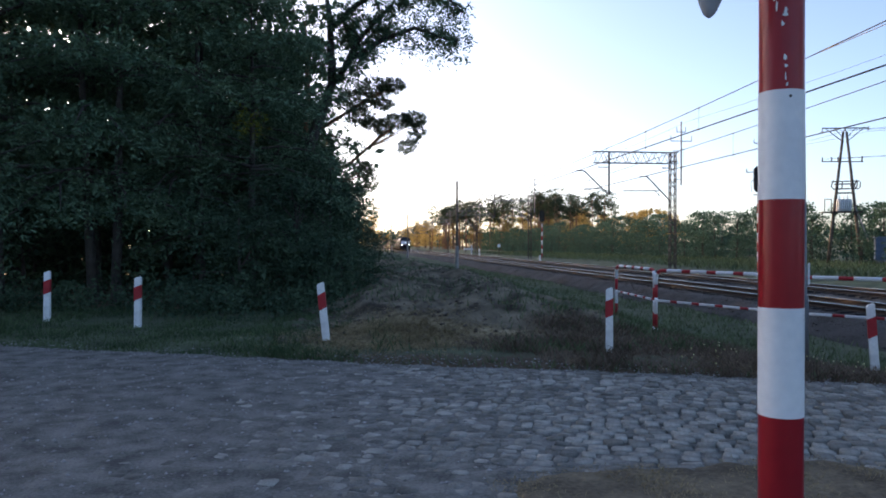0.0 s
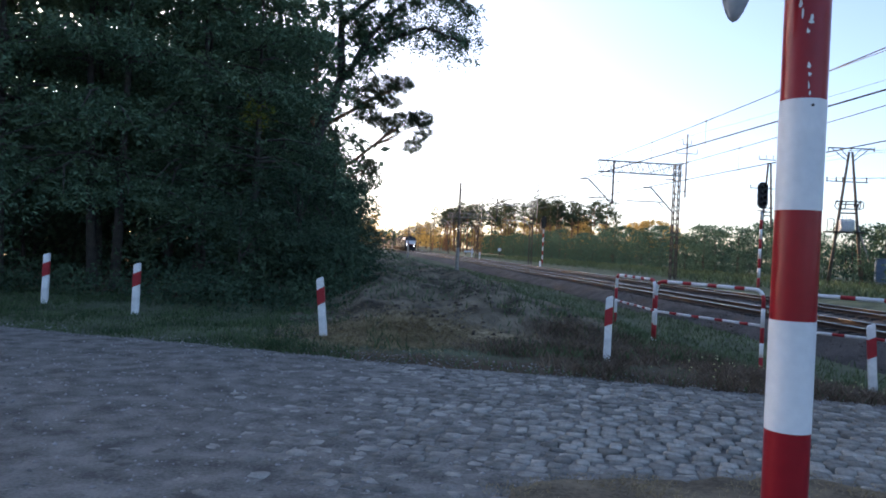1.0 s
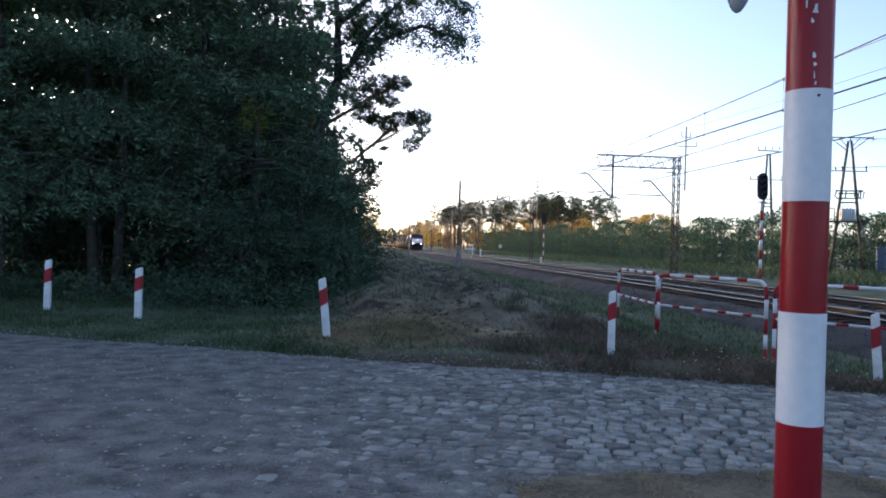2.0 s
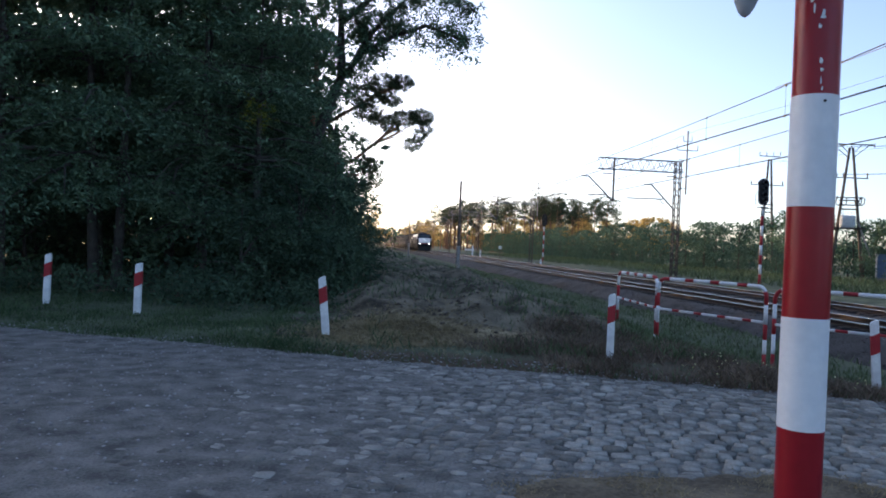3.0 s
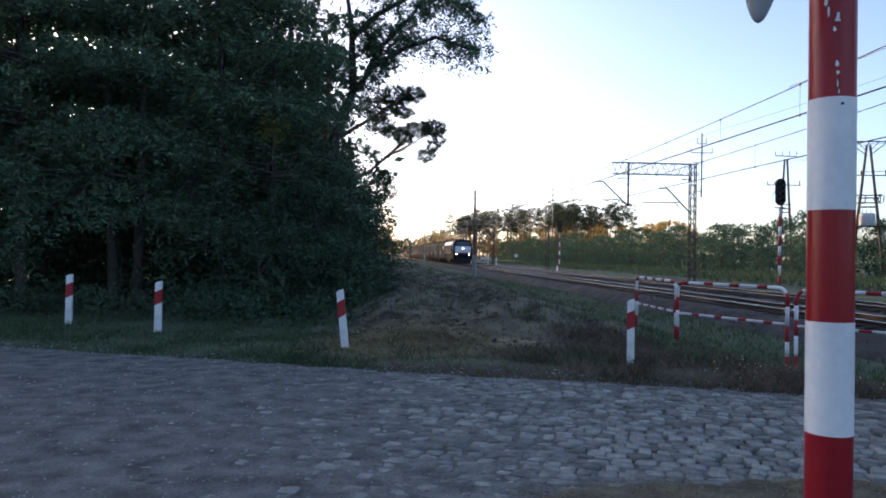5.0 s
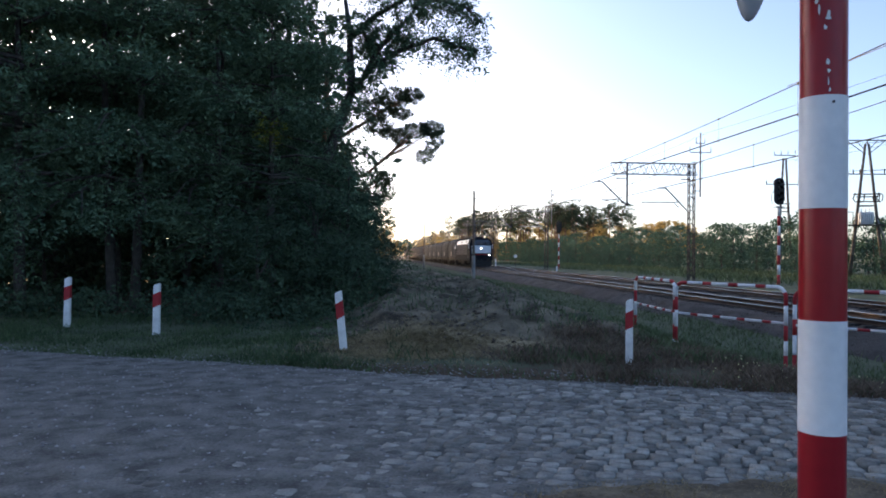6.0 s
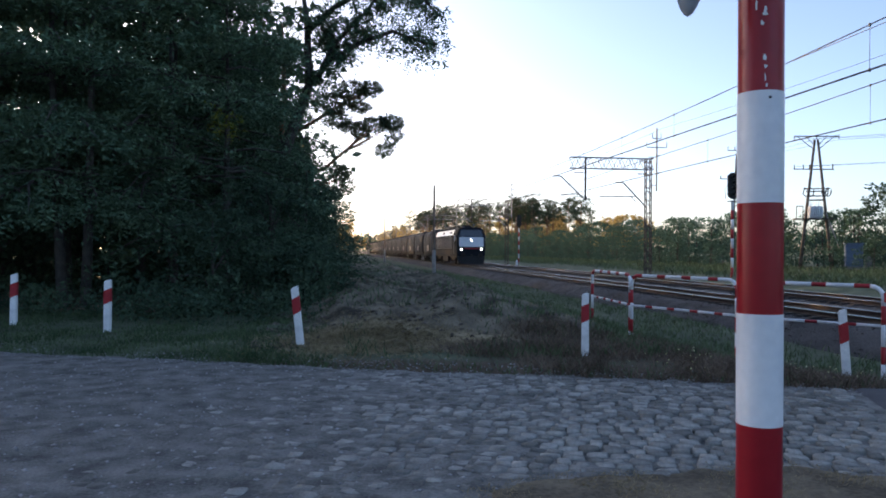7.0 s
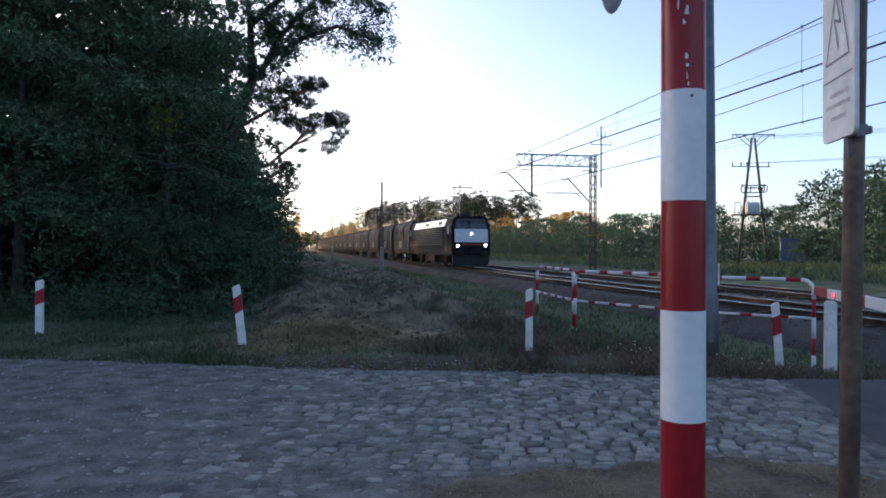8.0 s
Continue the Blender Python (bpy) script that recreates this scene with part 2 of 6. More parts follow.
def tube(bm, pts, radii, seg=8, caps=True):
    """A round tube through pts; radii is one number or one per point."""
    pts = [Vector(p) for p in pts]
    if not isinstance(radii, (list, tuple)):
        radii = [radii] * len(pts)
    rings = []
    side = None
    for i, p in enumerate(pts):
        d = (pts[min(i + 1, len(pts) - 1)] - pts[max(i - 1, 0)]).normalized()
        if side is None:
            side = d.orthogonal().normalized()
        side = (side - d * side.dot(d)).normalized()
        up = d.cross(side)
        rings.append([bm.verts.new(p + float(radii[i]) * (math.cos(a) * side + math.sin(a) * up)) for a in (2 * math.pi * k / seg for k in range(seg))])
    for a, b in zip(rings, rings[1:]):
        for k in range(seg):
            bm.faces.new((a[k], a[(k + 1) % seg], b[(k + 1) % seg], b[k]))
    if caps:
        bm.faces.new(rings[0][::-1])
        bm.faces.new(rings[-1])
    return bm


def extrude_profile(bm, profile, y0, y1, caps=True):
    """A profile of (x, z) drawn along y."""
    a = [bm.verts.new((x, y0, z)) for x, z in profile]
    b = [bm.verts.new((x, y1, z)) for x, z in profile]
    k = len(profile)
    for i in range(k):
        bm.faces.new((a[i], b[i], b[(i + 1) % k], a[(i + 1) % k]))
    if caps:
        bm.faces.new(a)
        bm.faces.new(b[::-1])
    return bm


def smooth01(a, b, x):
    t = np.clip((x - a) / (b - a), 0, 1)
    return t * t * (3 - 2 * t)


def wave(x, y, seed, size):
    """Smooth value noise of about -1 to 1, on arrays."""
    x, y = x / size, y / size
    xi, yi = np.floor(x), np.floor(y)
    fx, fy = x - xi, y - yi
    fx, fy = fx * fx * (3 - 2 * fx), fy * fy * (3 - 2 * fy)

    def h(a, b):
        v = np.sin(a * 127.1 + b * 311.7 + seed * 74.7) * 43758.5453
        return 2 * (v - np.floor(v)) - 1
    return (h(xi, yi) * (1 - fx) + h(xi + 1, yi) * fx) * (1 - fy) + (h(xi, yi + 1) * (1 - fx) + h(xi + 1, yi + 1) * fx) * fy


# ---- ground, road, track ----
def ground_height(x, y):
    x, y = np.asarray(x, float), np.asarray(y, float)
    s, n = track_coords(x, y)
    z = 0.05 * wave(x, y, 1, 6.0) + 0.03 * wave(x, y, 2, 1.7)
    near = smooth01(120, 40, np.hypot(x, y))
    # lumpy spoil beside the wood
    heap = smooth01(-16, -13.5, n) * smooth01(-8.2, -10.5, n) * smooth01(12, 15, y) * near
    z = z + heap * (0.34 + 0.24 * wave(x, y, 3, 2.3) + 0.5 * (0.45 - np.abs(wave(x, y, 4, 1.2))) + 0.08 * wave(x, y, 5, 0.4))
    # hollow between the verge and the ballast
    dip = smooth01(-9.5, -5.5, n) * smooth01(11.0, 2.5, n) * smooth01(8.5, 13.5, s)
    z = z - 0.72 * dip
    road = smooth01(0.25, -0.25, y - road_edge(x)) * (y > -30)
    z = z * (1 - road) - 0.09 * road
    rise = smooth01(0.0, 1.2, y - road_edge(x)) * 0.03
    return z + rise * (1 - road)


def stretch(lo, hi, d0, d1, far):
    """Coordinates dense between lo and hi, then ever wider out to far."""
    c = list(np.arange(lo, hi, d0))
    step, v = d0, hi
    while v < far:
        c.append(v)
        step = min(step * 1.09, d1 if v < 200 else 400)
        v += step
    c.append(far)
    step, v, low = d0, lo, []
    while v > -far:
        step = min(step * 1.12, 400)
        v -= step
        low.append(max(v, -far))
    return np.array(sorted(set(low)) + c)


def sheet(name, xs, ys, height):
    gx, gy = np.meshgrid(xs, ys)
    v = np.stack([gx.ravel(), gy.ravel(), height(gx, gy).ravel()], 1)
    i = np.arange(len(xs) * len(ys)).reshape(len(ys), len(xs))
    f = np.stack([i[:-1, :-1], i[:-1, 1:], i[1:, 1:], i[1:, :-1]], -1).reshape(-1, 4)
    return np_mesh(name, v, f)


def build_ground():
    me = sheet("ground", stretch(-9, 8, 0.13, 6, 2600), stretch(8.2, 24, 0.14, 6, 2600), ground_height)
    me.shade_smooth()
    co = np.empty(len(me.vertices) * 3, np.float32)
    me.vertices.foreach_get("co", co)
    x, y = co[0::3].astype(float), co[1::3].astype(float)
    s, n = track_coords(x, y)
    soil = smooth01(-15.5, -14, n) * smooth01(-8.0, -10.5, n) * smooth01(11.0, 12.2, y) * smooth01(95, 40, y)
    forest = smooth01(-15.5, -17, n) * smooth01(14.5, 18, y + 0.25 * x)
    dry = np.exp(-(((x + 1.0) / 0.95) ** 2 + ((y - 12.4) / 1.1) ** 2)) + 0.55 * np.exp(-(((x - 0.7) / 1.0) ** 2 + ((y - 12.6) / 0.5) ** 2))
    weed = np.exp(-(((x - 3.6) / 2.6) ** 2 + ((y - 11.0) / 1.4) ** 2)) + 0.25 * smooth01(-8, -5, n) * smooth01(-2, -4, n) + 0.9 * smooth01(1.1, 0.2, y - road_edge(x)) * smooth01(-3.5, -1.5, x)
    far_side = 0.2 * smooth01(8, 11, n) * smooth01(10, 20, s)
    c = np.stack([np.clip(soil * (0.86 + 0.35 * wave(x, y, 71, 2.2) * smooth01(13, 18, y) - 0.3 * smooth01(19, 30, y)) + forest * 0.8, 0, 1), np.clip(dry * 1.7, 0, 1), np.clip(weed * 0.7 + far_side, 0, 1), np.ones_like(x)], 1)
    att = me.color_attributes.new("cover", "FLOAT_COLOR", "POINT")
    att.data.foreach_set("color", c.astype(np.float32).ravel())
    tagged(link_mesh("ground", me, M_GROUND), "uneven verge of grass, bare soil and dead leaves", "ground", kind="structure")


def road_height(x, y):
    fill = -0.013 + 0.0195 * smooth01(1.4, -3.6, x + 0.35 * wave(x, y, 9, 1.3)) * (0.8 + 0.2 * wave(x, y, 12, 0.8))
    fill = fill + 0.022 * np.exp(-((x - 1.9) / 1.6) ** 2) * smooth01(6.0, 5.1, y + 0.3 * wave(x, y, 15, 0.7))
    fill = fill - 0.026 * np.exp(-((x - 2.7) / 1.5) ** 2 - ((y - 6.4) / 1.0) ** 2)
    return fill + 0.008 * wave(x, y, 10, 0.27) + 0.006 * wave(x, y, 11, 0.1) + 0.012 * wave(x, y, 13, 2.4)


def build_road():
    xs, ys = stretch(-9, 6, 0.07, 3, 60), np.concatenate([np.arange(-8, 4, 1.0), np.arange(4, 13, 0.06), np.arange(13, 26, 0.6)])
    me = sheet("road", xs, ys, road_height)
    bm = bmesh.new()
    bm.from_mesh(me)
    # trim along the ragged far edge
    gone = [v for v in bm.verts if v.co.y > road_edge(v.co.x) + 0.14 * float(wave(np.array(v.co.x), np.array(v.co.y), 21, 0.5)) + 0.05]
    bmesh.ops.delete(bm, geom=gone, context="VERTS")
    road = part("road", bm, M_DIRT, smooth=True)
    bpy.data.meshes.remove(me)
    tagged(road, "old cobbled road packed with grey grit and dust", "road", kind="structure")
    return road


def cobble_mesh_data(rng, w, d):
    """Vertices and faces of one worn sett, its top near z = 0."""
    out = []
    for ring, (k, z) in enumerate(((0.99, -0.07), (0.985, -0.012), (0.87, 0.0))):
        for cx, cy in ((-1, -0.7), (-0.74, -1), (0.74, -1), (1, -0.7), (1, 0.7), (0.74, 1), (-0.74, 1), (-1, 0.7)):
            out.append([cx * w / 2 * k, cy * d / 2 * k, z])
    v = np.array(out)
    warp = np.repeat(rng.uniform(-0.13, 0.13, (4, 2)), 2, axis=0)[[7, 0, 1, 2, 3, 4, 5, 6]] * (w, d)
    for r in range(3):
        v[8 * r:8 * r + 8, :2] += warp * (1 if r < 2 else 0.8)
    v[16:, 2] += rng.uniform(-0.004, 0.003, 8)
    v = np.vstack([v, [[0, 0, 0.004]]])
    f = []
    for r in (0, 1):
        for k in range(8):
            a, b, c, e = 8 * r + k, 8 * r + (k + 1) % 8, 8 * r + 8 + (k + 1) % 8, 8 * r + 8 + k
            f += [(a, b, c), (a, c, e)]
    f += [(16 + k, 16 + (k + 1) % 8, 24) for k in range(8)]
    return v, np.array(f)


def build_cobbles(road):
    rng = np.random.default_rng(5)
    widths = [float(rng.uniform(0.11, 0.175)) for _ in range(14)]
    shapes = [cobble_mesh_data(rng, w, rng.uniform(0.12, 0.142)) for w in widths]
    meshes = []
    for v, f in shapes:
        me = np_mesh("cobble", v, f)
        me.materials.append(M_COBBLE1)
        meshes.append(me)
    turn = math.atan2(-0.235, 1)
    ca, sa = math.cos(turn), math.sin(turn)
    spots = []
    v0 = 3.4
    row = 0
    while v0 < 10.6:
        u = -9.0 + rng.uniform(0, 0.15)
        while u < 7.6:
            k = int(rng.integers(14))
            step = widths[k] + 0.017
            bow = 0.05 * math.sin(u * 0.9 + 0.4) + 0.03 * math.sin(u * 2.3)
            x, y = u * ca - (v0 + bow) * sa - 1.2, u * sa + (v0 + bow) * ca + 0.35
            edge_asphalt = 5.09 + (y - 8.54) * 0.32 - 0.12
            if 3.9 < y < road_edge(x) - 0.08 - 0.1 * rng.random() and x < edge_asphalt and x > -8.5:
                spots.append((x, y, k))
            u += step
        v0 += 0.15
        row += 1
    verts, faces, base, single = [], [], 0, 0
    for x, y, k in spots:
        tilt = rng.uniform(-0.1, 0.1, 2)
        sink = -0.014 * min(1.0, max(0.0, (1.5 - x) / 4))
        z = 0.012 * float(wave(np.array(x), np.array(y), 13, 2.4)) + rng.uniform(-0.01, 0.006) + sink + 0.002
        rz = turn + rng.normal(0, 0.09)
        x, y = x + rng.normal(0, 0.007), y + rng.normal(0, 0.007)
        if 1.2 < x < 4.4 and 5.5 < y < 7.6 and single < 300:
            ob = new("cobble", meshes[k])
            ob.matrix_basis = Matrix.LocRotScale((x, y, z), Euler((tilt[0], tilt[1], rz)), None)
            ob.parent = road
            single += 1
            continue
        v, f = shapes[k]
        c, s = math.cos(rz), math.sin(rz)
        w = np.stack([v[:, 0] * c - v[:, 1] * s + x, v[:, 0] * s + v[:, 1] * c + y, v[:, 2] + z + v[:, 0] * tilt[0] + v[:, 1] * tilt[1]], 1)
        verts.append(w)
        faces.append(f + base)
        base += len(v)
    ob = link_mesh("cobbles", np_mesh("cobbles", np.vstack(verts), np.vstack(faces)), M_COBBLE, road)
    ob["kind"] = "stuff"


def build_asphalt():
    bm = bmesh.new()
    a, b = Vector((5.09, 8.54)), Vector((4.12, 5.5))
    left = [b.lerp(a, k / 12) + Vector((0.012 * math.sin(k * 1.9), 0)) for k in range(-14, 13)]
    top = [[bm.verts.new((p.x + d, p.y - 0.235 * d, -0.03 + 0.04 * min(1, d / 0.08) + 0.006 * min(1, d / 0.6))) for d in (0, 0.08, 0.6, 6, 20)] for p in left]
    for r, q in zip(top, top[1:]):
        for i in range(4):
            bm.faces.new((r[i], r[i + 1], q[i + 1], q[i]))
    tagged(part("road_asphalt", bm, M_ASPHALT, smooth=True), "smooth dark asphalt strip at the crossing", "road", kind="structure")


def scatter_stones(name, spots, lo, hi, mat, label, seed):
    """Small broken stones in one mesh."""
    rng = np.random.default_rng(seed)
    n = len(spots)
    octa = np.array([[1, 0, 0], [-1, 0, 0], [0, 1, 0], [0, -1, 0], [0, 0, 1], [0, 0, -0.5]], float)
    tri = np.array([[0, 2, 4], [2, 1, 4], [1, 3, 4], [3, 0, 4], [2, 0, 5], [1, 2, 5], [3, 1, 5], [0, 3, 5]])
    size = rng.uniform(lo, hi, (n, 1, 1)) * rng.uniform(0.6, 1.3, (n, 6, 1))
    ang = rng.uniform(0, 6.28, n)
    v = octa[None] * size * np.array([1.2, 0.9, 0.7])
    c, s = np.cos(ang)[:, None], np.sin(ang)[:, None]
    w = np.stack([v[..., 0] * c - v[..., 1] * s, v[..., 0] * s + v[..., 1] * c, v[..., 2]], -1) + np.asarray(spots)[:, None, :]
    f = tri[None] + (np.arange(n) * 6)[:, None, None]
    tagged(link_mesh(name, np_mesh(name, w.reshape(-1, 3), f.reshape(-1, 3)), mat), label, "stones", kind="stuff")


def build_track():
    # ballast bed of both tracks: one shaped strip
    prof = [(-3.3, -0.95), (-1.8, -0.27), (-0.4, -0.22), (TRACK2 / 2, -0.3), (TRACK2 + 0.4, -0.22), (TRACK2 + 2.0, -0.27), (TRACK2 + 4.2, -0.9)]
    rows = np.concatenate([np.arange(-30, 60, 1.0), np.arange(60, 200, 4), np.arange(200, 1300, 40)])
    rng = np.random.default_rng(3)
    v, nn = [], np.interp(np.linspace(0, 6, 37), range(7), [p[0] for p in prof])
    zz = np.interp(nn, [p[0] for p in prof], [p[1] for p in prof])
    for s in rows:
        for n, z in zip(nn, zz):
            v.append(on_track(s, n + rng.uniform(-0.05, 0.05), z + rng.uniform(-0.03, 0.03)))
    i = np.arange(len(v)).reshape(len(rows), 37)
    f = np.stack([i[:-1, :-1], i[:-1, 1:], i[1:, 1:], i[1:, :-1]], -1).reshape(-1, 4)
    me = np_mesh("track_bed", v, f)
    tagged(link_mesh("track_bed", me, M_BALLAST), "dark brown stone ballast under two railway tracks", "ballast", kind="structure")
    # loose stones on the near shoulder
    k = 5500
    s, n = 10 + 60 * rng.random(k) ** 1.6, rng.uniform(-4.2, TRACK2 + 1.5, k)
    z = np.interp(n, [p[0] for p in prof], [p[1] for p in prof])
    scatter_stones("ballast_stones", [on_track(a, b, c) for a, b, c in zip(s, n, z)], 0.025, 0.06, M_STONE, "loose broken ballast stones beside the rails", 4)
    for n0 in (0.0, TRACK2):
        tr = thing("railway_track", "railway track with shiny worn rails on concrete sleepers", "railway track", group="parallel tracks", kind="structure")
        for side in (-0.755, 0.755):
            bm = bmesh.new()
            extrude_profile(bm, [(-0.07, -0.2), (0.07, -0.2), (0.07, -0.185), (0.012, -0.165), (0.012, -0.09), (0.036, -0.08), (0.036, -0.062), (-0.036, -0.062), (-0.036, -0.08), (-0.012, -0.09), (-0.012, -0.165), (-0.07, -0.185)], -30, 1200)
            rail = part("rail", bm, M_RAILWEB, tr)
            bm = bmesh.new()
            extrude_profile(bm, [(-0.042, -0.07), (0.042, -0.07), (0.042, -0.054), (0.032, -0.05), (-0.032, -0.05), (-0.042, -0.054)], -30, 1200)
            head = part("railhead", bm, M_RAIL, rail, "polished running surface")
            rail.matrix_basis = pose(*on_track(0, n0 + side), 0, 0, TRACK_TURN)
        bm = bmesh.new()
        box(bm, (0, 0, 0), (2.5, 0.26, 0.16), bevel=0.02, taper=0.9)
        first = part("sleeper", bm, M_SLEEPER, tr)
        first.matrix_basis = pose(*on_track(8, n0, -0.275), 0, 0, TRACK_TURN)
        for j in range(1, 140):
            o = new("sleeper", first.data)
            o.parent = tr
            o.matrix_basis = pose(*on_track(8 + 0.62 * j, n0, -0.275), 0, 0, TRACK_TURN)


build_ground()
ROAD = build_road()
build_asphalt()
build_track()


# ---- foliage ----
def rhombi(base, along, across):
    """Leaf blades: pointed quads from base points, length vectors and half-width vectors, each (k, 3)."""
    v = np.stack([base, base + along * 0.45 + across, base + along, base + along * 0.45 - across], 1)
    k = len(base)
    return v.reshape(-1, 3), np.arange(4 * k).reshape(k, 4)


def unit(v):
    return v / np.maximum(np.linalg.norm(v, axis=-1, keepdims=True), 1e-6)


def in_blobs(rng, blobs, per):
    """Points in flattened ellipsoids (x, y, z, rx, ry, rz), more of them near the skin, and the outward way at each."""
    pts, outs = [], []
    for b in blobs:
        k = max(3, int(per * b[3] * b[4]))
        d = unit(rng.normal(size=(k, 3)))
        r = rng.uniform(0.25, 1.0, (k, 1)) ** 0.5
        pts.append(np.array(b[:3]) + d * r * np.array(b[3:6]))
        outs.append(d)
    return np.vstack(pts), np.vstack(outs)


def sprays(rng, pts, outs, length=0.55, pairs=5, leaf=0.11, droop=0.7):
    """Feathered sprays: leaflets in pairs along a drooping stalk."""
    k = len(pts)
    way = unit(outs * (1, 1, 0.5) + rng.normal(size=(k, 3)) * 0.55 - np.array([0, 0, droop]) * rng.uniform(0.3, 1.2, (k, 1)))
    side = unit(np.cross(way, rng.normal(size=(k, 3)) * 0.5 + np.array([0, 0, 1.0])))
    ln = length * rng.uniform(0.6, 1.35, (k, 1))
    base, along, across = [], [], []
    for j in range(pairs):
        f = (j + 0.6) / pairs
        at = pts + way * ln * f - np.array([0, 0, 0.18]) * ln * f * f
        for sgn in (-1, 1):
            d = unit(side * sgn + way * 0.55 + rng.normal(size=(k, 3)) * 0.22)
            size = leaf * rng.uniform(0.75, 1.25, (k, 1))
            base.append(at)
            along.append(d * size * 1.5)
            across.append(unit(np.cross(d, rng.normal(size=(k, 3)) + np.array([0, 0, 1.5]))) * size * 0.27)
    return rhombi(np.vstack(base), np.vstack(along), np.vstack(across))


def tufts(rng, pts, outs, length=0.3, blades=9, width=0.02):
    """Needle tufts or leaf clusters: blades standing out round each point."""
    k = len(pts)
    base, along, across = [], [], []
    for _ in range(blades):
        d = unit(rng.normal(size=(k, 3)) + outs * 0.5 + np.array([0, 0, 0.25]))
        base.append(pts)
        along.append(d * length * rng.uniform(0.6, 1.2, (k, 1)))
        across.append(unit(np.cross(d, rng.normal(size=(k, 3)))) * width * rng.uniform(0.7, 1.2, (k, 1)))
    return rhombi(np.vstack(base), np.vstack(along), np.vstack(across))


def broad_leaves(rng, pts, outs, size):
    k = len(pts)
    d = unit(outs * 0.6 + rng.normal(size=(k, 3)) - np.array([0, 0, 0.3]))
    return rhombi(pts, d * size * rng.uniform(0.7, 1.4, (k, 1)), unit(np.cross(d, rng.normal(size=(k, 3)))) * size * 0.33 * rng.uniform(0.7, 1.3, (k, 1)))


def crown_blobs(rng, height, low, radius, count, size):
    """Layered clumps filling a crown that is widest at its lower third."""
    out = []
    for _ in range(count):
        f = rng.random() ** 0.9
        z = low + (height - low) * f
        r = radius * (1.0 - 0.62 * f ** 1.6) * math.sqrt(rng.uniform(0.25, 1.0))
        a = rng.uniform(0, 2 * math.pi)
        k = size * rng.uniform(0.6, 1.25) * (1 - 0.3 * f)
        out.append((r * math.cos(a), r * math.sin(a), z, k, k, k * rng.uniform(0.22, 0.32)))
    return out


def limb_mesh(rng, height, r0, blobs, lean=0.3, every=3, bare=0.35, seg=8):
    """A tapered, slightly bent trunk and a limb out to some of the clumps."""
    bm = bmesh.new()
    bend = rng.uniform(-lean, lean, 2)
    trunk = [Vector((bend[0] * math.sin(2.2 * f), bend[1] * math.sin(1.7 * f), height * 0.92 * f)) for f in np.linspace(0, 1, 9)]
    tube(bm, [trunk[0] - Vector((0, 0, 0.3))] + trunk, [r0 * 1.45] + [r0 * (1.15 - 1.08 * f ** 0.9) + 0.012 for f in np.linspace(0, 1, 9)], seg)
    for b in blobs[::every]:
        z0 = max(height * bare * 0.8, b[2] - rng.uniform(0.6, 2.2))
        f = min(0.98, z0 / (height * 0.92))
        k = f * 8
        p = trunk[int(k)].lerp(trunk[min(8, int(k) + 1)], k - int(k))
        end = Vector(b[:3])
        mid = p.lerp(end, 0.5) + Vector((rng.uniform(-0.3, 0.3), rng.uniform(-0.3, 0.3), rng.uniform(-0.1, 0.4)))
        r = r0 * (1.1 - f) * 0.45 + 0.02
        tube(bm, [p, p.lerp(mid, 0.5) + Vector((0, 0, 0.1)), mid, end], [r, r * 0.75, r * 0.5, 0.012], max(3, seg - 3), caps=False)
    return bm


def locust_boughs(rng, height, low, radius, count):
    """Bent lines of boughs, held out from the trunk in tiers and drooping towards their tips."""
    t = np.linspace(0, 1, 7)
    lines = []
    tiers = max(4, round((height - low) / 1.45))
    for k in range(count):
        f = (k % tiers + rng.normal(0, 0.11)) / (tiers - 0.6)
        f = min(1.0, max(0.0, f))
        ln = radius * (1 - 0.5 * f ** 1.7) * rng.uniform(0.72, 1.1)
        a = k * 2.399 + rng.normal(0, 0.25) + rng.normal(0, 0.22) * t
        lift = rng.uniform(0.05, 0.25) + 0.4 * f
        z = low + (height - low) * f + ln * (lift * t - (0.44 - 0.1 * f) * t * t)
        lines.append(np.stack([ln * t * np.cos(a), ln * t * np.sin(a), z], 1))
    return lines


def bough_leaves(rng, lines, twigs, leaves):
    """Where the feathered leaves hang along the side twigs of each bough, and which way they point."""
    pts, ways = [], []
    up = np.array([0, 0, 1.0])
    for line in lines:
        ln = np.linalg.norm(line[-1] - line[0])
        f = np.clip(np.linspace(0.2, 1.0, twigs) + rng.normal(0, 0.03, twigs), 0, 1)
        at = np.stack([np.interp(f * 6, range(7), line[:, i]) for i in range(3)], 1)
        run = unit(np.stack([np.interp(np.clip(f * 6 + 0.4, 0, 6), range(7), line[:, i]) for i in range(3)], 1) - line[0])
        flip = np.where(np.arange(twigs) % 2, 1.0, -1.0)[:, None]
        way = unit(run * 0.8 + np.cross(run, up) * flip * 0.85 + rng.normal(size=(twigs, 3)) * 0.18)
        size = (0.36 * ln * (1.15 - 0.75 * f) + 0.2) * rng.uniform(0.75, 1.2, twigs)
        u = np.linspace(0.1, 1, leaves)[None, :, None]
        p = at[:, None] + way[:, None] * size[:, None, None] * u - up * 0.22 * size[:, None, None] * u * u
        flip = np.where(np.arange(leaves) % 2, 1.0, -1.0)[None, :, None]
        d = unit(way[:, None] * 0.6 + np.cross(way, up)[:, None] * flip * 0.8)
        pts.append((p + rng.normal(0, 0.05, p.shape)).reshape(-1, 3))
        ways.append(d.reshape(-1, 3))
    return np.vstack(pts), np.vstack(ways)


